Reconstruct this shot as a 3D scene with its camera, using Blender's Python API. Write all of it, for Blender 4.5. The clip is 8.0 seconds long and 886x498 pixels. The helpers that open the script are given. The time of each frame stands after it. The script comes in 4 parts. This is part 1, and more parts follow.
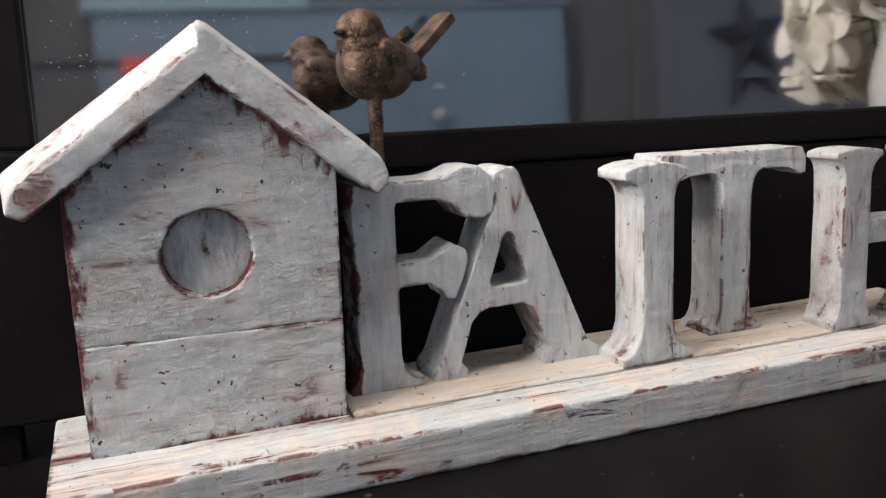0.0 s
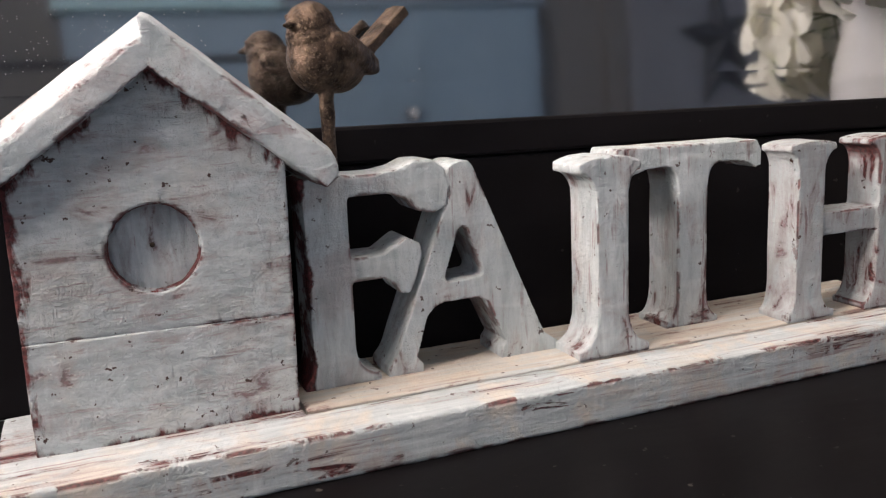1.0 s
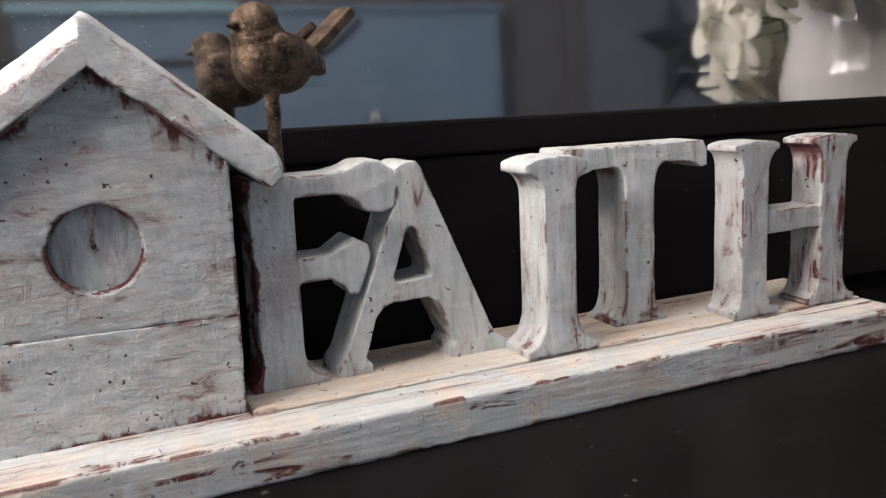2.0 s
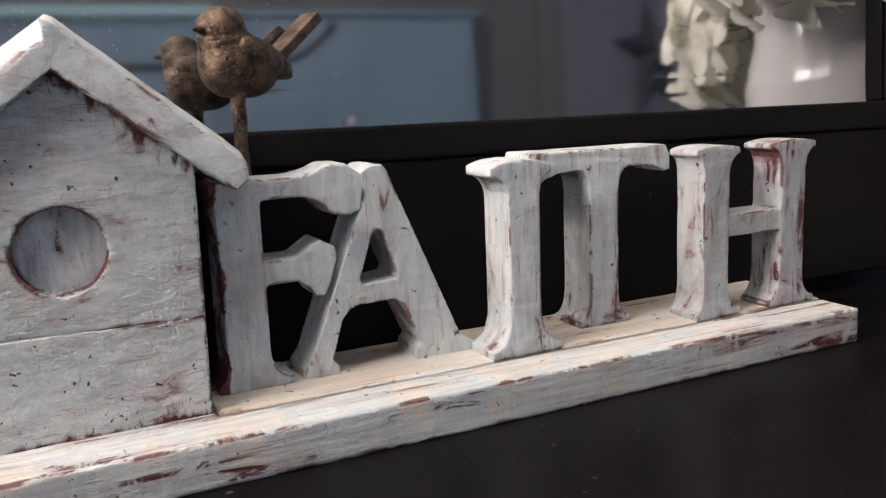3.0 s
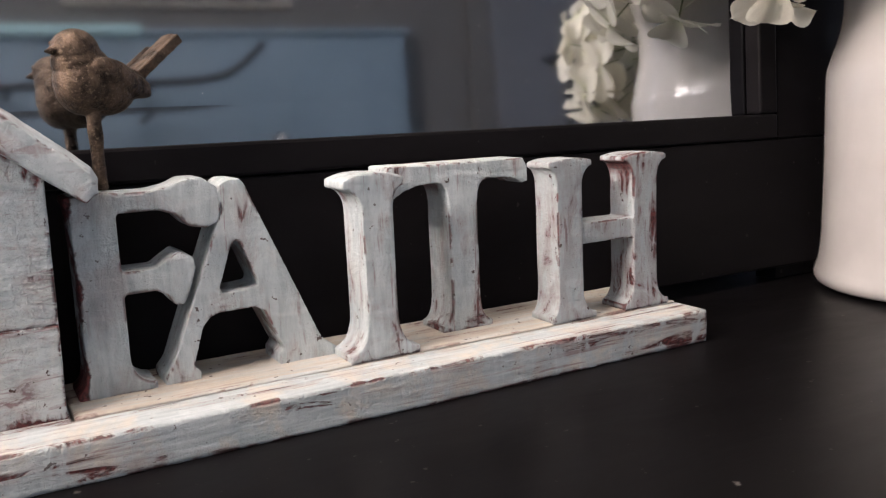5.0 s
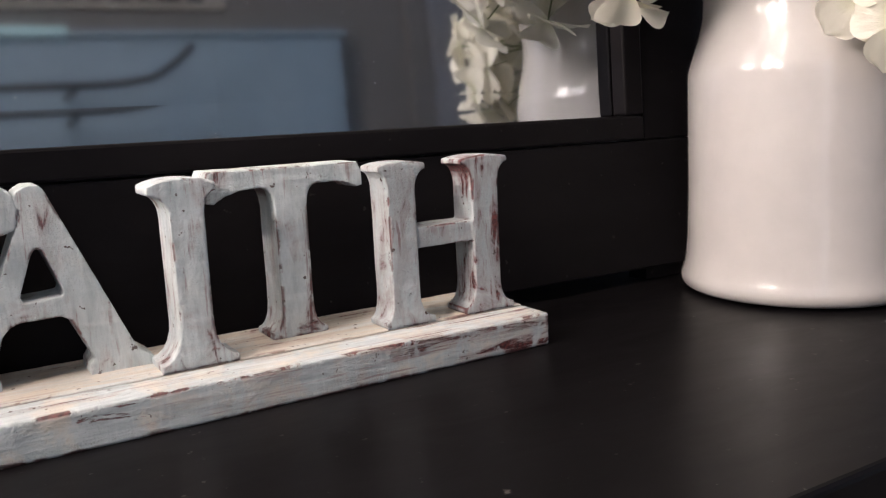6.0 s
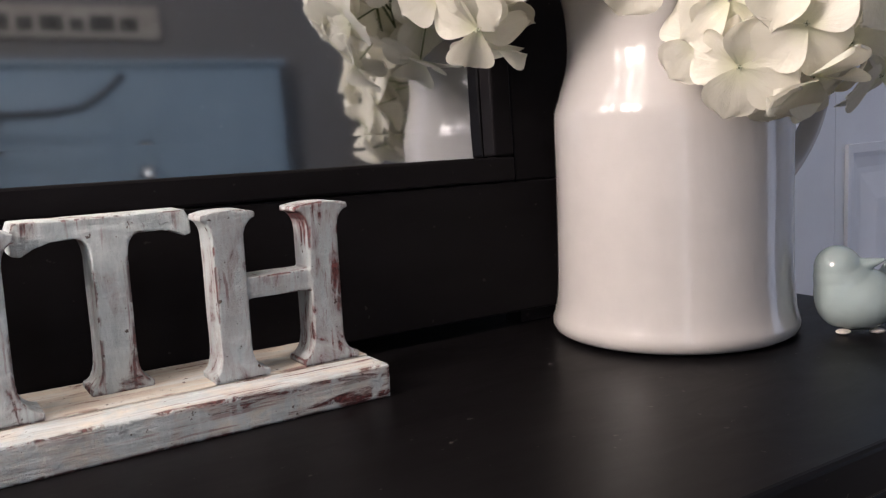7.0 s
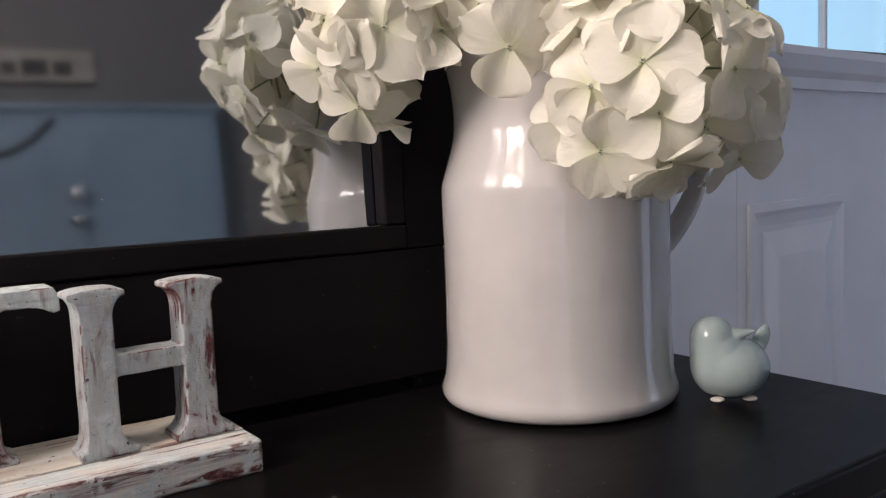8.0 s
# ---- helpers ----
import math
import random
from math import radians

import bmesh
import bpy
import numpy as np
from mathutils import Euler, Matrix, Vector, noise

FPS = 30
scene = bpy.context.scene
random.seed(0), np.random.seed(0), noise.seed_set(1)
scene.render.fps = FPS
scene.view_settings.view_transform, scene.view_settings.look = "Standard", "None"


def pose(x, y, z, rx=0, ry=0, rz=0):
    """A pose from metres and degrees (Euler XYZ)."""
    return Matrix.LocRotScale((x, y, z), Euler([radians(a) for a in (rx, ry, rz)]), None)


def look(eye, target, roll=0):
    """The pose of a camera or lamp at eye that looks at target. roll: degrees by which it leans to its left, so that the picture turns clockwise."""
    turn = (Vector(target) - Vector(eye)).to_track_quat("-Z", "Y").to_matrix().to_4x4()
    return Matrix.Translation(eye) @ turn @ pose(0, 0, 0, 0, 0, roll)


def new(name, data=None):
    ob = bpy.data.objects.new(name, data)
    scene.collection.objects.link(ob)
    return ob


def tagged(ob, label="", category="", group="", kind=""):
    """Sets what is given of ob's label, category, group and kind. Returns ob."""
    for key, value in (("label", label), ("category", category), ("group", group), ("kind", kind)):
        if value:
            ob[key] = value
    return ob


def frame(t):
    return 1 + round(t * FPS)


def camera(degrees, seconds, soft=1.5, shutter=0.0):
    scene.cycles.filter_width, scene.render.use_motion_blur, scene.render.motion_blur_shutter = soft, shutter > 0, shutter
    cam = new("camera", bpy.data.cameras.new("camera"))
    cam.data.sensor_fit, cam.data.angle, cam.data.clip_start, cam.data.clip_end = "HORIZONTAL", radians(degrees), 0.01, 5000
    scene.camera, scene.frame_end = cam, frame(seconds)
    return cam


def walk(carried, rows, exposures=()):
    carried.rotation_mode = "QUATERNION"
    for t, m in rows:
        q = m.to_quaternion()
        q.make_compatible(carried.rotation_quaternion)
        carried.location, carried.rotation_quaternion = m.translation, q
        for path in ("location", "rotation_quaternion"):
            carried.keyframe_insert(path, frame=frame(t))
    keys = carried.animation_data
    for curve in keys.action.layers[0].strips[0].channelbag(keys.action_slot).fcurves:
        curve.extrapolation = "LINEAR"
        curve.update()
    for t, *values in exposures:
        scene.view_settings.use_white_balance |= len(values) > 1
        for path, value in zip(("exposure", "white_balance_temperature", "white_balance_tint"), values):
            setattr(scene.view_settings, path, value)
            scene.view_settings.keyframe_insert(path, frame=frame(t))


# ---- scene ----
cam = camera(53.7, 8.0, soft=1.25)
PATH = [
    (0, (-0.0276, -0.0339, 0.1612), (0.6585, 1.8057, -0.2195), -2.46),
    (0.5, (-0.0191, -0.0333, 0.1568), (0.6624, 1.8048, -0.2395), -2.81),
    (1, (-0.0160, -0.0378, 0.1574), (0.7113, 1.7859, -0.2238), -2.62),
    (1.5, (-0.0113, -0.0399, 0.1560), (0.7581, 1.7672, -0.2212), -2.69),
    (3, (-0.0060, -0.0494, 0.1542), (0.8413, 1.7255, -0.2089), -2.41),
    (3.5, (-0.0018, -0.0542, 0.1537), (0.8710, 1.7070, -0.2151), -2.39),
    (4, (0.0006, -0.0625, 0.1527), (0.9087, 1.6827, -0.2073), -2.19),
    (5.5, (0.0576, -0.1113, 0.1521), (1.0270, 1.6077, -0.1724), -2.91),
    (6, (0.0990, -0.1274, 0.1496), (1.1055, 1.5687, -0.1825), -2.90),
    (6.5, (0.1353, -0.1421, 0.1494), (1.1746, 1.5376, -0.1646), -2.99),
    (7, (0.1755, -0.1553, 0.1578), (1.2435, 1.5122, -0.1229), -2.87),
    (7.5, (0.1950, -0.1717, 0.1683), (1.3361, 1.4560, -0.0523), -2.31),
    (8, (0.2126, -0.1902, 0.1810), (1.3730, 1.4259, -0.0230), -2.30),
]
walk(cam, [(t, look(eye, target, roll)) for t, eye, target, roll in PATH],
     [(0.0, -0.12), (1.5, -0.12), (4.0, -0.02), (6.5, 0.0), (7.0, -0.08), (7.5, -0.24), (8.0, -0.33)])

# ---- light ----
world = bpy.data.worlds.new("world")
scene.world = world
world.use_nodes = True
wn = world.node_tree.nodes
sky = wn.new("ShaderNodeTexSky")
sky.sky_type, sky.sun_disc = "NISHITA", False
sky.sun_elevation, sky.sun_rotation = radians(35), radians(250)
wn["Background"].inputs["Strength"].default_value = 0.1
world.node_tree.links.new(sky.outputs["Color"], wn["Background"].inputs["Color"])


def window_light(name, m, width, height, watts, colour):
    """Daylight in a window's opening."""
    lamp = bpy.data.lights.new(name, "AREA")
    lamp.shape, lamp.size, lamp.size_y, lamp.energy, lamp.color = "RECTANGLE", width, height, watts, colour
    ob = new(name, lamp)
    ob.matrix_basis = m
    return ob


WEST_X = -0.64          # wall with the warm window
WEST_WIN = (-0.14, 0.42, 0.44, 1.62)   # its opening: y0, y1, z0, z1
SOUTH_WIN = (2.35, 3.45, -0.72, 1.42)  # openings with cool daylight: x0, x1, z0, z1
# This one is unseen, added to brighten the fronts of house and letters.
FILL_WIN = (-0.60, -0.26, -0.30, 1.30)
window_light("west_daylight_high", pose(WEST_X - 0.10, 0.14, 1.29, 0, -90, 0), 0.60, 0.56, 24, (1.0, 0.84, 0.74))
window_light("west_daylight_low", pose(WEST_X - 0.10, 0.18, 0.70, 0, -90, 0), 0.40, 0.48, 38, (1.0, 0.86, 0.785))
ADDED_SKYLIGHT = (-0.45, 0.25, -0.31, 0.39)   # unseen roof opening, added to light the sign's tops: x0, x1, y0, y1
window_light("added_top_light", pose(-0.10, 0.04, 1.79), 0.70, 0.70, 19, (1.0, 0.85, 0.74))
window_light("south_daylight", pose(2.90, -1.31, 0.35, 90, 0, 0), 1.10, 2.1, 18, (0.62, 0.71, 1.0))
window_light("added_front_fill", pose(-0.43, -1.31, 0.50, 90, 0, 0), 0.34, 1.6, 4.0, (0.80, 0.85, 1.0))
scene.view_settings.exposure = 0.0


# ---- materials ----
def mat(name, colour=(0.5, 0.5, 0.5), rough=0.5, metal=0.0):
    m = bpy.data.materials.new(name)
    m.use_nodes = True
    b = m.node_tree.nodes["Principled BSDF"]
    b.inputs["Base Color"].default_value = (*colour, 1)
    b.inputs["Roughness"].default_value = rough
    b.inputs["Metallic"].default_value = metal
    return m


class Nodes:
    """Short hand for wiring a material."""

    def __init__(self, m):
        self.t = m.node_tree
        self.b = self.t.nodes["Principled BSDF"]
        self.co = self.t.nodes.new("ShaderNodeTexCoord").outputs["Object"]

    def link(self, a, b):
        self.t.links.new(a, b)

    def scaled(self, scale, turn=(0, 0, 0)):
        n = self.t.nodes.new("ShaderNodeMapping")
        n.inputs["Scale"].default_value = scale
        n.inputs["Rotation"].default_value = [radians(a) for a in turn]
        self.link(self.co, n.inputs["Vector"])
        return n.outputs["Vector"]

    def noise(self, vec, scale, detail=5.0, rough=0.55, distort=0.0):
        n = self.t.nodes.new("ShaderNodeTexNoise")
        n.inputs["Scale"].default_value = scale
        n.inputs["Detail"].default_value = detail
        n.inputs["Roughness"].default_value = rough
        n.inputs["Distortion"].default_value = distort
        self.link(vec, n.inputs["Vector"])
        return n.outputs["Fac"]

    def ramp(self, fac, a, b, lo=0.0, hi=1.0):
        n = self.t.nodes.new("ShaderNodeMapRange")
        n.inputs["From Min"].default_value, n.inputs["From Max"].default_value = a, b
        n.inputs["To Min"].default_value, n.inputs["To Max"].default_value = lo, hi
        self.link(fac, n.inputs["Value"])
        return n.outputs["Result"]

    def math(self, op, a, b):
        n = self.t.nodes.new("ShaderNodeMath")
        n.operation, n.use_clamp = op, op != "SUBTRACT"
        for i, v in enumerate((a, b)):
            if isinstance(v, (int, float)):
                n.inputs[i].default_value = v
            else:
                self.link(v, n.inputs[i])
        return n.outputs[0]

    def mix(self, fac, a, b):
        n = self.t.nodes.new("ShaderNodeMix")
        n.data_type = "RGBA"
        if isinstance(fac, (int, float)):
            n.inputs[0].default_value = fac
        else:
            self.link(fac, n.inputs[0])
        for i, v in ((6, a), (7, b)):
            if isinstance(v, tuple):
                n.inputs[i].default_value = (*v, 1)
            else:
                self.link(v, n.inputs[i])
        return n.outputs[2]

    def bump(self, height, strength, distance, after=None):
        n = self.t.nodes.new("ShaderNodeBump")
        n.inputs["Strength"].default_value, n.inputs["Distance"].default_value = strength, distance
        self.link(height, n.inputs["Height"])
        if after:
            self.link(after, n.inputs["Normal"])
        return n.outputs["Normal"]

    def colour(self, c):
        self.link(c, self.b.inputs["Base Color"])

    def normal(self, n):
        self.link(n, self.b.inputs["Normal"])


def distressed(name, grain, red=0.5, pits_hollows=0.5, edge=1.0, warm=0.35, bands=(), relief=1.0, wash=0.75, ticks=0.0, age=0.0):
    """Chalky white paint brushed over a red-brown coat, rubbed through at edges and in streaks. grain: scale of the streaks on x, y, z.
    bands: strips left bare, each (a, b, c, lo, hi): a * x + b * |x - 0.0085| + c * z of the place, bare from lo to hi."""
    m = mat(name, rough=0.62)
    n = Nodes(m)
    streak = n.noise(n.scaled(grain), 1.0, 7, 0.66, 0.7)
    blot = n.noise(n.scaled((42, 42, 42)), 1.0, 5, 0.62, 0.5)
    fine = n.noise(n.scaled((480, 480, 480)), 1.0, 4, 0.6)
    brush = n.noise(n.scaled(tuple(g * 2.1 for g in grain), (0, 14, 0)), 1.0, 6, 0.65, 0.4)
    cross = n.noise(n.scaled((grain[2] * 1.5, grain[1], grain[0] * 1.5)), 1.0, 5, 0.6, 0.4)
    paint = n.mix(n.ramp(brush, 0.32, 0.66), (0.37, 0.425, 0.445), (0.60, 0.64, 0.65))
    paint = n.mix(n.math("MULTIPLY", n.ramp(cross, 0.52, 0.66), 0.28), paint, (0.74, 0.76, 0.755))
    paint = n.mix(n.math("MULTIPLY", n.ramp(blot, 0.47, 0.64), warm), paint, (0.70, 0.60, 0.49))
    if age:
        paint = n.mix(n.math("MULTIPLY", n.ramp(streak, 0.30, 0.55), age), paint, (0.60, 0.51, 0.405))
    scratch = n.noise(n.scaled(tuple(g * (1.3 if g == min(grain) else 3.2) for g in grain)), 1.0, 4, 0.6, 0.2)
    thin = n.math("MAXIMUM", n.math("MULTIPLY", n.ramp(streak, 0.48, 0.62), n.ramp(blot, 0.40, 0.58)), n.math("MULTIPLY", n.ramp(scratch, 0.60, 0.66), n.ramp(blot, 0.38, 0.50)))
    paint = n.mix(n.math("MULTIPLY", thin, min(1.0, wash)), paint, (0.27, 0.18, 0.185))
    if wash > 1:
        paint = n.mix(n.math("MULTIPLY", n.ramp(brush, 0.40, 0.60), wash - 1), paint, (0.20, 0.175, 0.18))
    geo = n.t.nodes.new("ShaderNodeNewGeometry").outputs["Pointiness"]
    worn = n.math("MULTIPLY", n.ramp(geo, 0.505, 0.535), n.ramp(n.math("ADD", n.math("MULTIPLY", blot, 0.7), n.math("MULTIPLY", scratch, 0.3)), 0.515, 0.555))
    chip = n.noise(n.scaled(tuple(0.55 * g + 14 for g in grain), (3, 0, 5)), 1.0, 7, 0.7, 0.9)
    bare = n.math("MAXIMUM", n.math("MULTIPLY", worn, edge), n.math("MULTIPLY", n.ramp(chip, 0.635, 0.66), max(0.0, min(1.0, red))))
    scrape = n.math("MULTIPLY", n.ramp(streak, 0.575, 0.62), n.ramp(blot, 0.555 - 0.10 * red, 0.60 - 0.10 * red))
    bare = n.math("MAXIMUM", bare, n.math("MULTIPLY", scrape, min(1.0, 0.4 + red)))
    nz = n.t.nodes.new("ShaderNodeSeparateXYZ")
    n.link(n.t.nodes.new("ShaderNodeNewGeometry").outputs["Normal"], nz.inputs[0])
    under = n.math("MULTIPLY", n.ramp(nz.outputs["Z"], -0.12, -0.45), n.ramp(blot, 0.46, 0.52))
    bare = n.math("MAXIMUM", bare, n.math("MULTIPLY", under, edge))
    if bands:
        sep = n.t.nodes.new("ShaderNodeSeparateXYZ")
        n.link(n.co, sep.inputs[0])
        x = n.math("SUBTRACT", sep.outputs["X"], 0.0085 - 0.177)
        ab = n.t.nodes.new("ShaderNodeMath")
        ab.operation = "ABSOLUTE"
        n.link(x, ab.inputs[0])
        for a, b, c, lo, hi in bands:
            tot = n.t.nodes.new("ShaderNodeVectorMath")
            tot.operation = "DOT_PRODUCT"
            com = n.t.nodes.new("ShaderNodeCombineXYZ")
            for k, v in enumerate((x, ab.outputs[0], sep.outputs["Z"])):
                n.link(v, com.inputs[k])
            n.link(com.outputs[0], tot.inputs[0])
            tot.inputs[1].default_value = (a, b, c)
            strip = n.ramp(tot.outputs["Value"], lo, hi)
            ragged = n.math("ADD", n.math("MULTIPLY", n.ramp(blot, 0.34, 0.66), 0.28), n.math("MULTIPLY", n.ramp(cross, 0.34, 0.66), 0.22))
            bare = n.math("MAXIMUM", bare, n.ramp(n.math("ADD", n.math("MULTIPLY", strip, 0.5), ragged), 0.60, 0.70))
    c = n.mix(bare, paint, n.mix(n.ramp(fine, 0.4, 0.6), (0.045, 0.010, 0.011), (0.155, 0.034, 0.034)))
    # Concave creases turn dark brown in streaks; small dark pits are scattered at random.
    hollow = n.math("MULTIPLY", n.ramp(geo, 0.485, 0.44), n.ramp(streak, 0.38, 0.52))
    pits = n.math("MULTIPLY", n.ramp(n.noise(n.scaled((210, 210, 210)), 1.0, 3, 0.6), 0.675, 0.70), pits_hollows)
    c = n.mix(n.math("MAXIMUM", n.math("MULTIPLY", hollow, pits_hollows), pits), c, (0.055, 0.026, 0.02))
    n.colour(c)
    n.link(n.ramp(streak, 0.3, 0.7, 0.45, 0.75), n.b.inputs["Roughness"])
    b1 = n.bump(streak, 0.6, 0.0013 * relief)
    lumps = n.noise(n.scaled((80, 95, 150)), 1.0, 4, 0.6)
    b2 = n.bump(n.math("ADD", n.math("MULTIPLY", brush, 0.5), n.math("MULTIPLY", cross, 0.5)), 0.8, 0.0016 * relief, b1)
    b3 = n.bump(lumps, 0.5, 0.0014 * relief, b2)
    crackle = n.noise(n.scaled((170, 170, 170)), 1.0, 6, 0.72, 1.2)
    b4 = n.bump(n.ramp(crackle, 0.40, 0.60), 0.55, 0.0005 * relief, b3)
    if ticks:
        # short raised strokes left by a stiff brush, along and across
        across = n.ramp(n.noise(n.scaled((110, 110, 620)), 1.0, 3, 0.6, 0.6), 0.50, 0.60)
        along = n.ramp(n.noise(n.scaled((620, 110, 150)), 1.0, 3, 0.6, 0.6), 0.52, 0.62)
        b4 = n.bump(n.math("MULTIPLY", n.math("MAXIMUM", across, along), n.math("MULTIPLY", n.ramp(lumps, 0.38, 0.56), n.ramp(n.noise(n.scaled((36, 36, 50)), 1.0, 3, 0.6), 0.42, 0.62))), 0.9, 0.0007 * ticks, b4)
    n.normal(n.bump(fine, 0.6, 0.0006, n.bump(bare, 0.8, -0.0010, b4)))
    return m


M_BOARD = distressed("distressed white base board", (9, 120, 120), red=0.9, pits_hollows=0.8, edge=0.9, warm=0.6, ticks=0.5)
M_STRIP = distressed("yellowed paint of the letters' strip", (9, 120, 120), red=0.3, pits_hollows=0.9, edge=0.6, warm=0.8, wash=0.6, age=0.75)
M_LETTER = distressed("distressed white letter paint", (80, 70, 16), red=0.4, pits_hollows=0.9, edge=0.8, warm=0.12, relief=1.2, wash=0.7, ticks=0.2, bands=((0, 0, -1.0, -0.046, -0.008),))
M_LETTER_H = distressed("distressed letter paint, much rubbed", (80, 70, 22), red=0.6, pits_hollows=1.0, edge=0.9, warm=0.05, relief=1.2, wash=1.5, ticks=0.3)
M_LETTER_F = distressed("distressed letter paint, bare on one side", (80, 70, 16), red=-0.4, pits_hollows=0.7, edge=0.7, warm=0.1, bands=((-1.0, 0, 0, -0.0640, -0.0592), (0, 0, -1.0, -0.044, -0.006)), relief=1.2, wash=0.3, ticks=0.2)
M_HOUSE = distressed("distressed white house boards", (30, 90, 100), red=0.1, pits_hollows=1.0, edge=0.9, warm=0.2, relief=1.2, wash=0.6, ticks=1.0,
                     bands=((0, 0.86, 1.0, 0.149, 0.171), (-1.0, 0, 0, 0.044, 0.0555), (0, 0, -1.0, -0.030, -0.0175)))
M_HOLE = distressed("streaked paint in the entrance hole", (110, 60, 26), red=0.2, pits_hollows=0.6, edge=0.6, warm=0.0, wash=0.6)
M_RIM = distressed("paint worn through at the hole's rim", (90, 90, 90), red=1.3, pits_hollows=1.0, edge=1.0, warm=0.0, wash=1.2, bands=((0, 0, 1.0, -0.12, 0.14),))
M_ROOF = distressed("distressed white roof paint", (28, 60, 40), red=0.3, pits_hollows=0.3, edge=0.9, warm=0.08, relief=0.8, wash=0.6, ticks=0.3)


def bronze():
    m = mat("aged bronze", rough=0.38, metal=0.8)
    n = Nodes(m)
    a = n.noise(n.scaled((120, 120, 120)), 1.0, 7, 0.7, 0.6)
    b = n.noise(n.scaled((700, 700, 700)), 1.0, 4, 0.65)
    barbs = n.noise(n.scaled((160, 420, 420), (0, -25, -27)), 1.0, 4, 0.6, 0.4)
    c = n.mix(n.ramp(a, 0.38, 0.62), (0.018, 0.011, 0.008), (0.135, 0.094, 0.068))
    n.colour(n.mix(n.math("MULTIPLY", n.ramp(b, 0.56, 0.66), 0.35), c, (0.42, 0.33, 0.24)))
    n.link(n.ramp(b, 0.3, 0.7, 0.32, 0.6), n.b.inputs["Roughness"])
    n.normal(n.bump(b, 0.6, 0.0006, n.bump(barbs, 0.6, 0.0012, n.bump(a, 0.8, 0.0022))))
    return m


M_BRONZE = bronze()


def black_paint(name, colour, rough, dust, sheen):
    m = mat(name, colour, rough)
    n = Nodes(m)
    a = n.noise(n.scaled((9, 26, 26)), 1.0, 5, 0.6, 0.3)
    grain = n.noise(n.scaled((25, 420, 420)), 1.0, 4, 0.6)
    speck = n.noise(n.scaled((170, 170, 170)), 1.0, 2, 0.5)
    smear = n.noise(n.scaled((14, 40, 40), (0, 0, 20)), 1.0, 6, 0.7, 0.8)
    dusty = n.math("MULTIPLY", n.ramp(speck, 0.73, 0.78), dust)
    c = n.mix(n.ramp(a, 0.3, 0.7), colour, tuple(v * 1.5 for v in colour))
    n.colour(n.mix(dusty, c, (0.25, 0.23, 0.21)))
    n.link(n.ramp(smear, 0.3, 0.72, rough - 0.03, rough + 0.05), n.b.inputs["Roughness"])
    n.b.inputs["Specular IOR Level"].default_value = sheen
    n.normal(n.bump(grain, 0.04, 0.0002))
    return m


M_TABLE = black_paint("black satin table paint", (0.0034, 0.0030, 0.0034), 0.36, 0.22, 0.075)
M_FRAME = black_paint("black mirror frame paint", (0.0070, 0.0063, 0.0071), 0.40, 0.10, 0.05)


def mirror_glass():
    m = mat("silvered mirror", (0.58, 0.61, 0.65), 0.05, 1.0)
    n = Nodes(m)
    d = n.noise(n.scaled((350, 350, 350)), 1.0, 2, 0.5)
    n.link(n.ramp(d, 0.72, 0.80, 0.05, 0.35), n.b.inputs["Roughness"])
    return m


M_MIRROR = mirror_glass()


def glaze(name, a, b, rough=0.10, coat=0.5):
    m = mat(name, a, rough)
    n = Nodes(m)
    f = n.noise(n.scaled((22, 22, 22)), 1.0, 4, 0.55)
    n.colour(n.mix(n.ramp(f, 0.35, 0.7), a, b))
    n.b.inputs["Specular IOR Level"].default_value = 0.3
    n.b.inputs["Coat Weight"].default_value = coat
    n.b.inputs["Coat Roughness"].default_value = 0.05
    n.normal(n.bump(n.noise(n.scaled((38, 38, 15)), 1.0, 3, 0.5), 0.19, 0.004))
    return m


M_PITCHER = glaze("white glazed ceramic", (0.44, 0.418, 0.405), (0.485, 0.463, 0.448), 0.14, 0.42)
M_CELADON = glaze("pale celadon glaze", (0.31, 0.385, 0.385), (0.37, 0.44, 0.435), 0.2)
M_BISQUE = mat("unglazed bisque", (0.66, 0.60, 0.54), 0.8)


